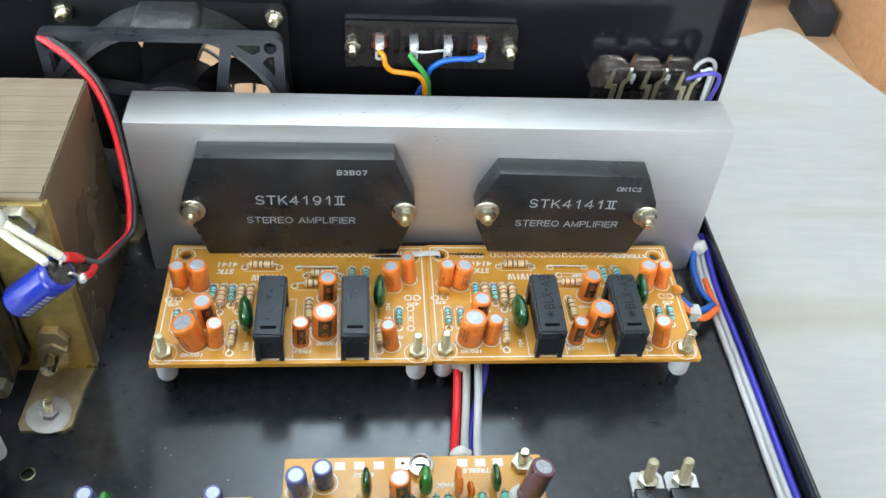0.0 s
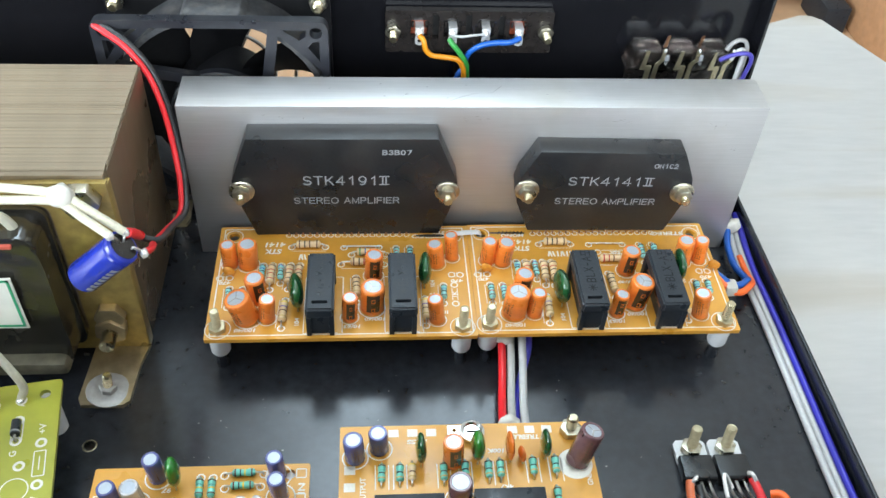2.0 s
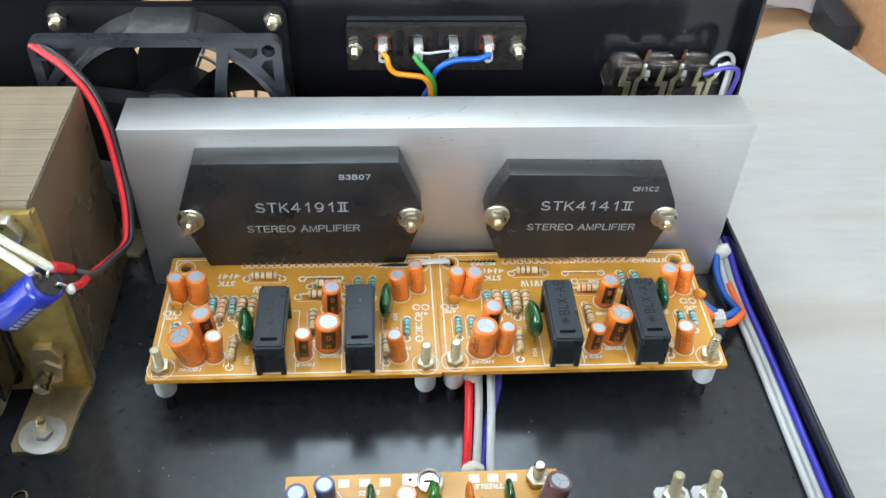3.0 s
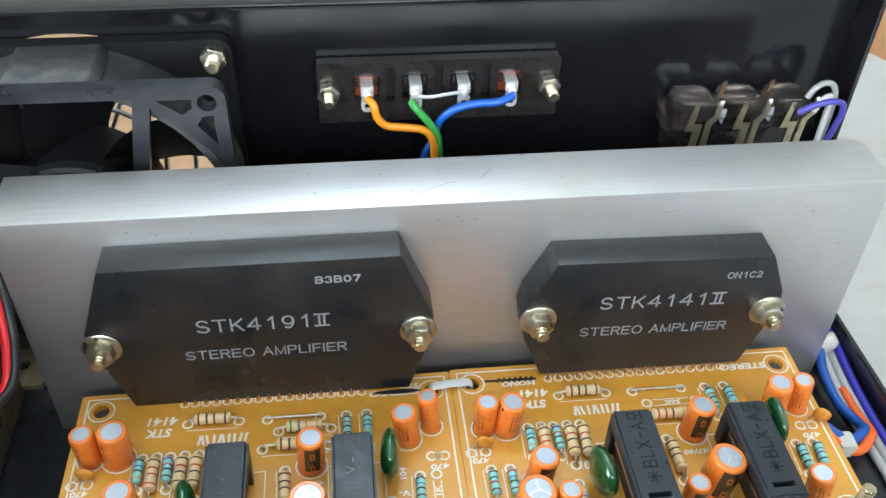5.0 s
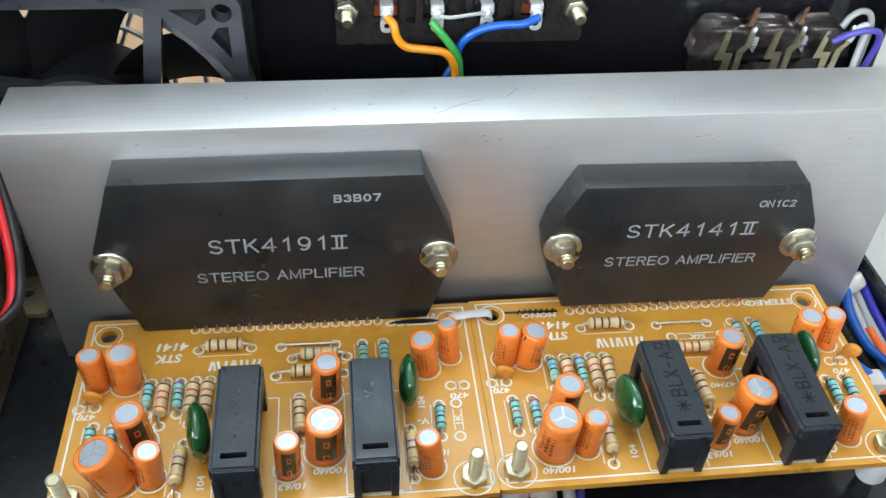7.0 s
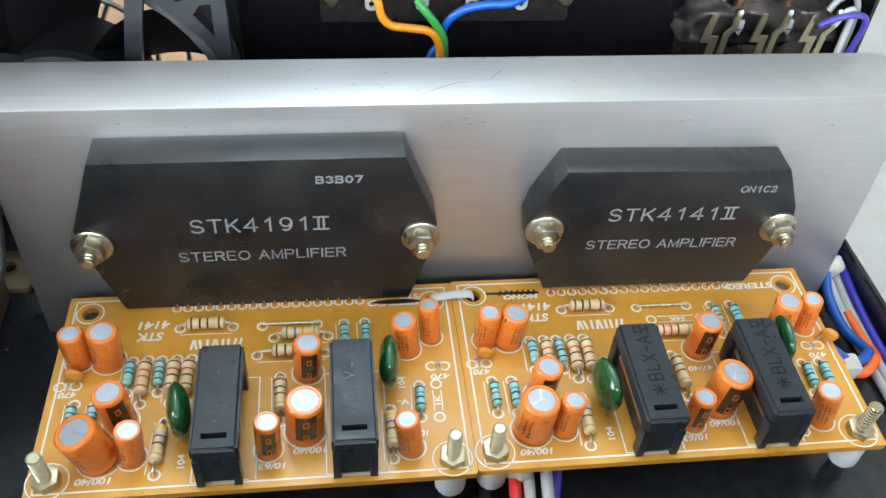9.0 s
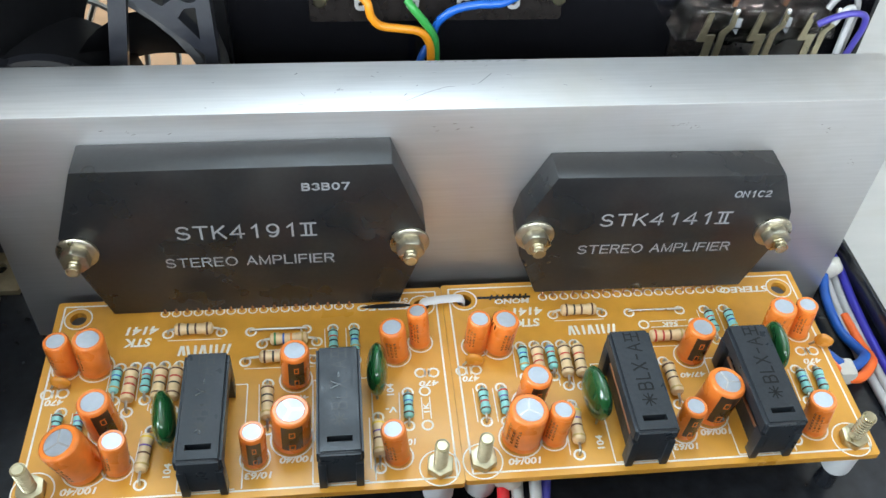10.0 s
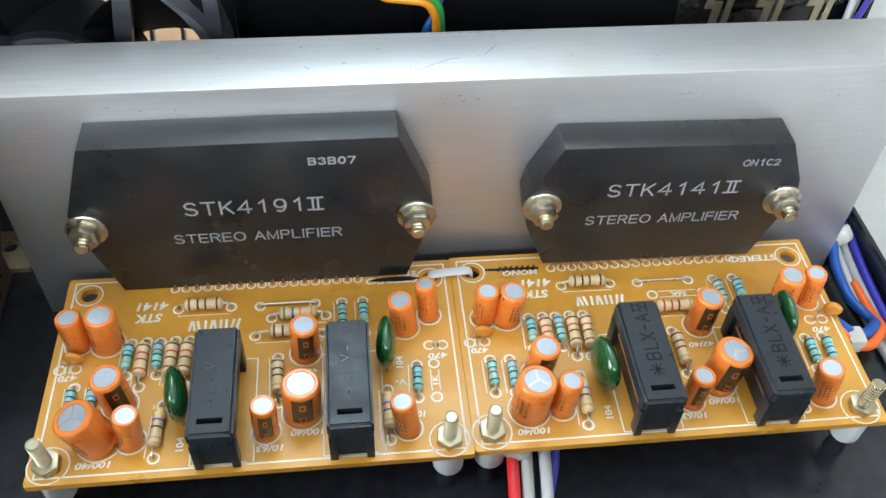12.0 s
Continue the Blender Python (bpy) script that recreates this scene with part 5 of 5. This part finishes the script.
m = Matrix.Translation((-19.0, -47.2, 69.6)) @ Matrix.Rotation(radians(90), 4, "X")
part("bolt_head", nut_mesh(bmesh.new(), 6.0, 4.4, m), ZINC, trafo)


def coil_block():
    bm = prism(bmesh.new(), rect(-103, -31.0, 7.5, 65.0, 6, 5), -60.0, -45.4, "y", 1.6)
    bmesh.ops.subdivide_edges(bm, edges=[e for e in bm.edges if e.calc_length() > 14], cuts=6, use_grid_fill=True)
    return crumple(bm, 0.9, 0.09)


part("coil", coil_block(), TAPE, trafo, "coil wrapped in dark shiny film tape")
part("bobbin_flange", plate(bmesh.new(), rect(-108, -30.2, 6.0, 66.6, 4, 3), [rect(-98, -36, 12, 60)], -49.4, -47.8, "y"), TAPE, trafo)
part("lower_coil_wrap", crumple(boxed(-104, -33.0, -64.0, -46.5, 7.0, 14.0, 2.4), 1.0, 0.12), COIL_SIDE, trafo, "torn grey winding paper under the coil")
label_bm = crumple(boxed(-80.0, -40.6, -61.6, -61.35, 28.6, 50.6), 0.25, 0.05)
lab = part("label", label_bm, PAPER, trafo, "white paper label with a green border")
border = bmesh.new()
for a in ((-79.0, -41.4, 29.4, 30.2), (-79.0, -41.4, 49.0, 49.8), (-79.0, -78.2, 29.4, 49.8), (-42.2, -41.4, 29.4, 49.8)):
    box(border, a[0], a[1], -61.9, -61.72, a[2], a[3])
part("label_border", border, LABEL_GREEN, lab)
marks = bmesh.new()
for k in range(3):
    box(marks, -58.5 + 4.2 * k, -56.4 + 4.2 * k, -61.9, -61.72, 38.0, 43.4, 0.05)
part("label_marks", marks, LABEL_RED, lab)
part("red_tape_end", crumple(boxed(-66, -37, -61.2, -54.0, 62.0, 63.4, 0.4), 0.6, 0.1), material("pink_tape", (0.50, 0.10, 0.07), 0.4, 0.0, 0.2), trafo)
for k, (a, b) in enumerate(((-62, -52), (-52, -44), (-43, -38))):
    part("coil_end_wire", wired([(a, -52, 62), (a - 0.5, -57, 70), ((a + b) / 2, -59.5, 74.0), (b, -57.5, 70.5), (b + 0.6, -54, 62)], 1.5, 8, 6), (WIRE["cream"], OCHRE_DIP, WIRE["cream"])[k], trafo)

# ---- the fan's capacitor and its leads ----
smooth_cap = thing("electrolytic_capacitor", "loose blue electrolytic capacitor hanging on soldered leads", "capacitor", at=(-12, -61, 50))
c0, c1 = Vector((-20.6, -60.6, 49.4)), Vector((-5.6, -61.6, 63.4))
L = (c1 - c0).length
M_CAP = frame_to(c0, c1)
part("sleeve", lathe(bmesh.new(), [(0, 0), (4.0, 0), (4.9, 0.5), (5.2, 1.3), (5.2, L - 2.8), (4.8, L - 2.3), (5.2, L - 1.8), (5.15, L - 0.6), (4.5, L), (4.2, L - 0.1), (0, L - 0.1)], 30, M_CAP), BLUE_SLEEVE, smooth_cap)
part("seal", lathe(bmesh.new(), [(4.15, L - 0.08), (4.1, L + 0.1), (0, L + 0.15)], 24, M_CAP), SMOKED, smooth_cap)
bars = bmesh.new()
for k in range(7):
    lathe(bars, [(5.24, 2.2 + k * 1.9), (5.24, 3.5 + k * 1.9)], 4, M_CAP, 196, 26)
part("printed_marking", bars, PRINT_GREY, smooth_cap)
lead_l, lead_r = Vector((-8.2, -63.0, 68.6)), Vector((-0.8, -60.6, 59.6))
top_lead = Vector((-5.4, -58.8, 66.0))
for p in (lead_l, lead_r, top_lead):
    part("lead", wired([c1 - (c1 - c0).normalized() * 0.5 + (p - c1) * 0.4, (c1 + p) / 2 + Vector((0, 0, 0.6)), p], 0.45, 8, 4), TIN, smooth_cap)
    part("solder_joint", crumple(blob(p.x, p.y, p.z, 1.3, 1.2, 1.6, 2), 0.35, 0.6), SOLDER, smooth_cap)
for color, label, off, last in (("red", "red fan wire looping down to the loose capacitor", 0.0, lead_r), ("black", "black fan wire looping down to the loose capacitor", 1.0, top_lead)):
    d = Vector((1.5, 0.9, 0.3)) * off
    base = [(-28.2, 25.6, 82.6), (-24.0, 22.6, 81.6), (-17.6, 19.6, 78.0), (-11.6, 16.6, 70.6), (-7.6, 11.8, 62.6), (-4.4, 4.6, 54.6), (-2.0, -3.0, 45.4), (-1.0, -9.0, 38.6), (-0.4, -17.6, 35.8), (-1.8, -31.0, 41.2), (-2.6, -45.0, 48.6)]
    pts = [Vector(p) + d for p in base] + ([Vector((-0.6, -54, 55.0))] if not off else [Vector((-5.8, -46, 52)), Vector((-5.4, -54.0, 60.0))]) + [last]
    single("fan_wire", wired(pts, 1.1, 10, 7), WIRE[color], label, "wire", "fan wires")
single("lead_sleeve", wired([top_lead + Vector((0.3, 0.6, -0.6)), (-4.6, -54.6, 61.8), (-4.4, -50.0, 56.5)], 1.5, 10, 5), WIRE["red"], "red sleeve over the black fan wire's end", "sleeve")
for label, pts in (("cream cloth-covered wire from coil to capacitor, upper", [(-118, -57, 84), (-70, -57.6, 82.2), (-47, -57.2, 82.0), (-32, -57.0, 81.0), (-20.4, -57.6, 79.2), (-13.0, -58.4, 73.4), (-5.6, -58.8, 66.4)]),
                   ("cream cloth-covered wire from coil to capacitor, lower", [(-118, -58, 79), (-70, -58.6, 78.4), (-48, -58.4, 77.8), (-32, -58.4, 78.2), (-21.0, -59.0, 77.8), (-14.6, -61.0, 73.4), (-8.4, -63.0, 68.9)])):
    single("coil_lead", wired(pts, 1.3, 10, 7), WIRE_CLOTH, label, "wire", "cream transformer leads")
hot = thing("glue_knot", "whitish blob of hot glue on the cream leads", "glue", at=(-20, -58, 75))
part("glue", crumple(blob(-20.6, -57.6, 79.0, 3.6, 3.2, 3.6, 3), 0.8, 0.35), GLUE, hot)

# ---- the supply board ----
ZP = 17.6
psu = thing("supply_board", "yellow-green power supply board beside the transformer", "circuit board", at=(-64, -106, 0))
PT = Matrix.Translation((-31.0, -73.0, 0)) @ Matrix.Rotation(radians(-81 + 90), 4, "Z")


def on_psu(u, v, z=0.0):
    return PT @ Vector((u, v, z))


def psu_plate():
    bm = plate(bmesh.new(), rect(-84, 0, -74, 0, 0.8, 2), [circle(-4.6, -5.0, 1.6, 16)], ZP - 1.6, ZP)
    bmesh.ops.transform(bm, matrix=PT, verts=bm.verts)
    return bm


part("board", psu_plate(), GREEN_BOARD, psu)
lines = bmesh.new()
pads = [(-11.2, -6.4), (-18.6, -7.4), (-25.6, -8.4), (-4.2, -22.8), (-11.2, -13.8), (-11.4, -21.0), (-18.6, -14.6), (-19.0, -22.0), (-9.6, -29.8), (-4.2, -36.8)]
for u, v in pads:
    p = on_psu(u, v)
    ring_flat(lines, p.x, p.y, ZP + 0.04, 0.9, 1.7, 18)
p = on_psu(-10.2, -37.6)
ring_flat(lines, p.x, p.y, ZP + 0.04, 3.6, 3.95, 30)
for a, b in (((-2.6, -25.6), (-5.8, -25.6)), ((-5.8, -25.6), (-5.8, -34.0)), ((-5.8, -34.0), (-2.6, -34.0)), ((-2.6, -34.0), (-2.6, -25.6)), ((-4.2, -27.4), (-4.2, -32.0)),
             ((-9.8, -14), (-9.8, -21)), ((-12.8, -14), (-12.8, -21)), ((-17.2, -14.8), (-17.2, -21.8)), ((-20.2, -14.8), (-20.2, -21.8))):
    p, q = on_psu(*a), on_psu(*b)
    line_flat(lines, p.x, p.y, q.x, q.y, ZP + 0.04, 0.35)
part("printed_outline", lines, SILK, psu, kind="stuff")
for words, u, v in (("+V", -3.2, -19.6), ("+V", -3.6, -44.0), ("G", -10.8, -26.2), ("AC", -10.0, -8.8)):
    p = on_psu(u, v)
    writing("printed_marking", words, 3.6 if len(words) > 1 else 1.9, 2.0, SILK, psu, at_mm(p.x, p.y, ZP + 0.05, 0, 0, 99), bold=0.02)
for u, v0, v1 in ((-11.3, -13.8, -21.0), (-18.8, -14.6, -22.0)):
    a, b = on_psu(u, v0), on_psu(u, v1)
    d = part("diode", lathe(bmesh.new(), [(0, 0), (1.35, 0.05), (1.4, 0.3), (1.4, 4.6), (1.35, 4.9), (0, 5)], 16, Matrix.Translation((0, 0, ZP + 1.6)) @ frame_to(a + (b - a) * 0.15, a + (b - a) * 0.85)), FUSE_BLACK, psu)
    part("lead", wired([a, a + Vector((0, 0, ZP + 1.4)), a + (b - a) * 0.2 + Vector((0, 0, ZP + 1.6)), a + (b - a) * 0.8 + Vector((0, 0, ZP + 1.6)), b + Vector((0, 0, ZP + 1.4)), b + Vector((0, 0, ZP - 0.3))][1:], 0.4, 6, 3), TIN, d)
    part("cathode_band", lathe(bmesh.new(), [(1.43, 3.8), (1.43, 4.4)], 16, Matrix.Translation((0, 0, ZP + 1.6)) @ frame_to(a + (b - a) * 0.15, a + (b - a) * 0.85)), PRINT_GREY, d)
capacitor(psu, -54.4, -106.0, ZP + 0.8, 9.6, 34.0, BLUE_SLEEVE, -40, 0, (-6, -13), label="tall blue electrolytic capacitor")
capacitor(psu, -82.0, -108.0, ZP, 9.5, 34.0, BLUE_SLEEVE, -40, 0, (0, 0))
for hx, hy in ((-5, -5), (-79, -5), (-5, -69), (-79, -69)):
    p = on_psu(hx, hy)
    part("standoff", lathe(bmesh.new(), [(0, 0.02), (3.2, 0.02), (3.3, ZP - 1.65), (0, ZP - 1.65)], 16, Matrix.Translation((p.x, p.y, 0))), WHITE_NYLON, psu)
for k, (u, v) in enumerate(pads[:3]):
    p = on_psu(u, v)
    part("solder_joint", crumple(blob(p.x, p.y, ZP + 0.6, 1.2, 1.6, 0.9, 2), 0.3, 0.6), SOLDER, psu)
    pts = [(-56, -60, 74), (-50.0, -66, 60), (-49.4, -70.5, 44), (-49.2 + 0.8 * k, -72.4, 36), (p.x + 0.6, p.y + 2.6, 23), (p.x, p.y + 0.4, ZP + 0.6)]
    single("coil_lead", wired(pts, 1.3, 10, 7), WIRE_CLOTH, "cream cloth-covered wire from coil to supply board", "wire", "cream transformer leads")
hot = thing("glue_knot", "whitish blob of hot glue where three leads part", "glue", at=(-49, -72, 32))
part("glue", crumple(blob(-48.8, -72.4, 36.4, 3.2, 3.0, 3.6, 3), 0.8, 0.35), GLUE, hot)

# ---- the small tone boards near the front panel ----


def low_board(name, label, x0, x1, y0, y1, z):
    b = thing(name, label, "circuit board", "small boards near the front", at=((x0 + x1) / 2, (y0 + y1) / 2, 0))
    part("board", plate(bmesh.new(), rect(x0, x1, y0, y1, 0.5, 2), [circle(x1 - 5.6, y1 - 3.4, 1.6, 14)], z - 1.6, z), PHENOLIC, b)
    for hx, hy in ((x0 + 5, y0 + 5), (x1 - 5.6, y0 + 5), (x1 - 5.6, y1 - 3.4)):
        part("standoff", lathe(bmesh.new(), [(0, 0.02), (3.0, 0.02), (3.1, z - 1.65), (0, z - 1.65)], 16, Matrix.Translation((hx, hy, 0))), WHITE_NYLON, b)
    return b


ZI = 18.0
inp = low_board("input_board", "small orange input board with dark blue capacitors", -14.0, 46.4, -150.0, -105.8, ZI)
for x, y, r, h, sl in ((-6.4, -117.6, 2.55, 10.4, NAVY_SLEEVE), (-0.6, -117.2, 2.7, 9.6, SILVER_SLEEVE), (4.0, -109.2, 2.55, 10.6, NAVY_SLEEVE), (37.6, -109.6, 2.5, 10.6, NAVY_SLEEVE), (38.6, -116.4, 2.5, 10.6, NAVY_SLEEVE)):
    capacitor(inp, x, y, ZI, r, h, sl, -80, 0, (3, -3))
film_capacitor(inp, 9.2, -111.5, ZI, 4.2, 7.0, 11.0, BRIGHT_GREEN_DIP, 12)
for p0, p1 in (((15.8, -109.6), (16.2, -117.6)), ((19.2, -109.8), (19.5, -117.6)), ((22.4, -109.2), (33.4, -109.0)), ((22.8, -113.3), (32.8, -113.0)), ((2.4, -117.7), (12.6, -117.8))):
    resistor(inp, p0, p1, ZI, GREEN_RESISTOR, ("brown", "black", "yellow", "brown"))
lines = bmesh.new()
for x, y in ((15.8, -109.6), (16.2, -117.6), (19.2, -109.8), (19.5, -117.6), (22.4, -109.2), (33.4, -109.0), (22.8, -113.3), (32.8, -113.0), (2.4, -117.7), (12.6, -117.8), (27.4, -117.4), (32.0, -117.0)):
    ring_flat(lines, x, y, ZI + 0.04, 0.9, 1.3, 16)
for x, y, r in ((-6.4, -117.6, 3.5), (-0.6, -117.2, 3.3), (4.0, -109.2, 3.5), (38.6, -116.4, 3.8), (37.6, -109.6, 3.4)):
    ring_flat(lines, x, y, ZI + 0.04, r, r + 0.4, 26)
for cx, cy in ((44.0, -109.0), (44.0, -117.0), (-11.4, -116.0)):
    for a in ((-1.4, -1.4, 1.4, -1.4), (-1.4, 1.4, 1.4, 1.4), (-1.4, -1.4, -1.4, 1.4), (1.4, -1.4, 1.4, 1.4)):
        line_flat(lines, cx + a[0], cy + a[1], cx + a[2], cy + a[3], ZI + 0.04, 0.35)
part("printed_outline", lines, SILK, inp, kind="stuff")
for cx in (27.4, 32.0):
    part("solder_joint", crumple(blob(cx, -117.2, ZI + 0.3, 1.7, 1.5, 0.6, 2), 0.3, 0.6), SOLDER, inp)
writing("printed_marking", "IN", 3.4, 1.9, SILK, inp, at_mm(45.2, -115.6, ZI + 0.05, 0, 0, 90), bold=0.02)
silk_text(inp, "97", 8.0, -112.6, 2.6, 1.5, ZI)

ZT2 = 19.4
tone = low_board("tone_board", "orange tone control board with mixed capacitors and chips", 54.8, 129.4, -152.0, -94.6, ZT2)
for x, y, r, h, sl, st in ((59.4, -105.4, 2.9, 10.0, NAVY_SLEEVE, -80), (66.4, -102.6, 2.8, 9.0, NAVY_SLEEVE, -90), (87.8, -107.4, 3.0, 11.0, ORANGE_SLEEVE, -80), (88.8, -120.2, 3.4, 11.0, BROWN_SLEEVE, -80)):
    capacitor(tone, x, y, ZT2, r, h, sl, st, 0, (2, -3))
capacitor(tone, 124.0, -108.4, ZT2, 3.5, 13.4, BROWN_SLEEVE, -80, 1, (-8, 14))
for x, y, t, mat, h in ((78.2, -107.0, 3.2, GREEN_DIP, 11.0), (94.6, -106.6, 4.2, BRIGHT_GREEN_DIP, 11.0), (114.6, -105.6, 2.9, GREEN_DIP, 9.0), (104.0, -106.4, 2.2, ORANGE_DIP, 9.6)):
    film_capacitor(tone, x, y, ZT2, t, 7.4, h, mat, 4)
film_capacitor(tone, 107.6, -107.6, ZT2, 2.0, 4.6, 4.6, ORANGE_DIP, 10, 0, "ceramic_capacitor")
for x, y in ((67.0, -107.6), (72.2, -107.6), (84.8, -107.6), (91.0, -107.2), (97.8, -107.2), (101.2, -107.0), (110.8, -106.4), (117.4, -106.2), (116.6, -116.5)):
    resistor(tone, (x, y), (x - 0.2, y - 7.6), ZT2, GREEN_RESISTOR, ("brown", "green", "black", "gold"))
resistor(tone, (75.7, -107.4), (75.5, -115.0), ZT2, TAN_RESISTOR, ("yellow", "black", "brown", "gold"), 5.4, 1.1)
for x0, x1, y in ((64.8, 84.2, -126.0), (92.6, 112.6, -125.0)):
    chip = part("chip", boxed(x0, x1, y, y + 6.2, ZT2 + 0.8, ZT2 + 4.2, 0.3), FUSE_BLACK, tone)
    for k in range(7):
        for s in (-1, 1):
            px, py = x0 + 1.8 + k * (x1 - x0 - 3.6) / 6, y + 3.1 + s * 3.5
            part("pin", boxed(px - 0.3, px + 0.3, py - 0.2, py + 0.2, ZT2 - 0.2, ZT2 + 2.0), TIN, chip)
lines = bmesh.new()
for x in (66.0 + 5.2, 76.8, 82.4):
    line_flat(lines, x - 1.5 - 0.6, -97.3, x + 1.5 - 0.6, -97.3, ZT2 + 0.04, 2.6)
for x in (106.2, 111.4, 116.6):
    line_flat(lines, x - 1.5, -97.0, x + 1.5, -97.0, ZT2 + 0.04, 2.6)
for y in (-109.5, -115.0, -120.0):
    line_flat(lines, 56.2, y, 59.4, y, ZT2 + 0.04, 2.8)
for x, y, r in ((59.4, -105.4, 3.4), (66.4, -102.6, 3.4), (123.4, -109.2, 4.6), (88.8, -120.2, 4.0)):
    ring_flat(lines, x, y, ZT2 + 0.04, 0.4 if r > 4.2 else r + 0.1, r + 0.5, 28)
for x, y in ((67.0, -111.4), (72.2, -111.4), (84.8, -111.4), (91.0, -111.2), (101.2, -111.0), (110.8, -110.4), (117.4, -110.2)):
    for s in (-1.9, 1.9):
        line_flat(lines, x + s, y - 4.6, x + s, y + 3.4, ZT2 + 0.04, 0.3)
part("printed_outline", lines, SILK, tone, kind="stuff")
for words, x, y, w, h in (("BASS", 80.4, -99.6, 6.0, 1.6), ("TREBLE", 114.0, -98.8, 8.0, 1.6), ("4K7", 104.4, -115.4, 4.0, 1.6), ("100K", 103.0, -103.4, 5.0, 1.5)):
    silk_text(tone, words, x, y, w, h, ZT2)
writing("printed_marking", "OUTPUT", 8.4, 1.7, SILK, tone, at_mm(62.4, -120.4, ZT2 + 0.05, 0, 0, 90), bold=0.02)
writing("printed_marking", "GND", 4.4, 1.6, SILK, tone, at_mm(127.6, -116.4, ZT2 + 0.05, 0, 0, 90), bold=0.02)
trim = part("trimmer", lathe(bmesh.new(), [(0, 0.2), (3.6, 0.2), (3.7, 1.0), (3.7, 2.2), (2.9, 2.4), (2.4, 1.7), (0, 1.7)], 28, Matrix.Translation((93.8, -98.4, ZT2))), TIN, tone)
# The slot is a near-black bar, its inner shade put into the colour.
part("trimmer_slot_shade", boxed(92.2, 95.4, -98.7, -98.1, ZT2 + 1.72, ZT2 + 1.9), RECESS_SHADE, trim)
part("trimmer_base", plate(bmesh.new(), rect(86.6, 91.0, -99.6, -96.0), [circle(88.6, -97.6, 0.7, 10)], ZT2 + 0.1, ZT2 + 1.4), TIN, tone)
bolt_set(tone, Matrix.Translation((123.6, -98.2, ZT2 + 0.05)), 0, 3.4, 2.6, 1.7, 7.6)

# ---- the two regulators on the chassis floor ----
for k, x in enumerate((166.2, 177.4)):
    reg = thing("regulator", "black power regulator with a pale tab bolted to the chassis floor", "regulator", "regulators bolted to the floor", at=(x, -100, 0))
    part("tab", plate(bmesh.new(), [(x - 5.2, -99.0), (x + 5.2, -99.0), (x + 5.2, -92.0), (x + 4.0, -90.6), (x - 4.0, -90.6), (x - 5.2, -92.0)], [circle(x, -94.4, 1.6, 14)], 0.25, 1.6), WHITE_NYLON, reg)
    part("body", prism(bmesh.new(), [(-106.6, 0.3), (-106.6, 4.0), (-105.8, 4.6), (-98.4, 4.6), (-97.6, 3.8), (-97.6, 0.3)], x - 5.1, x + 5.1, "x", 0.25), EPOXY, reg)
    bolt_set(reg, Matrix.Translation((x, -94.4, 1.65)) @ Matrix.Rotation(radians(-5), 4, "X"), 0, 3.5, 2.4, 1.7, 10.5)
    for j in (-1, 0, 1):
        part("leg", wired([(x + 2.6 * j, -106.4, 2.6), (x + 2.6 * j, -109.0, 2.8), (x + 2.6 * j, -112.0, 3.6), (x + 2.4 * j, -116.0, 6.0)], 0.55, 6, 4), TIN, reg)
for color, pts in (("salmon", [(161.8, -107.6, 5.0), (161.0, -112, 4.4), (160.6, -120, 3.4), (158, -136, 2.2), (150, -165, 1.8)]), ("black", [(164.4, -108.6, 3.8), (164.6, -113, 3.0), (164, -124, 2.0), (156, -145, 1.8), (148, -166, 1.8)]),
                   ("red", [(181.6, -107.6, 5.2), (182.4, -112, 5.0), (183.4, -119, 4.0), (185, -130, 2.4), (184, -165, 1.8)]), ("orange", [(186.0, -112.4, 4.2), (189.2, -113.6, 5.2), (190.6, -119, 4.4), (188.6, -126, 3.0), (186, -165, 1.8)])):
    single("regulator_wire", wired(pts, 1.35, 10, 6), WIRE[color], color.replace("salmon", "salmon pink") + " insulated wire soldered to a regulator leg", "wire", "regulator wires")
for pts in ([(164.2, -106.4, 5.4), (163.4, -107.4, 6.4), (162.0, -108.4, 5.6)], [(172.0, -113.6, 5.0), (171.8, -108.6, 7.0), (172.6, -107.2, 7.2), (174.4, -110.5, 5.0)], [(180.2, -106.2, 6.6), (181.0, -107.2, 7.4), (182.0, -109.0, 6.4)]):
    single("bare_link", wired(pts, 0.7, 8, 5), SOLDER, "bright tinned wire link between regulator legs", "wire", "tinned links")
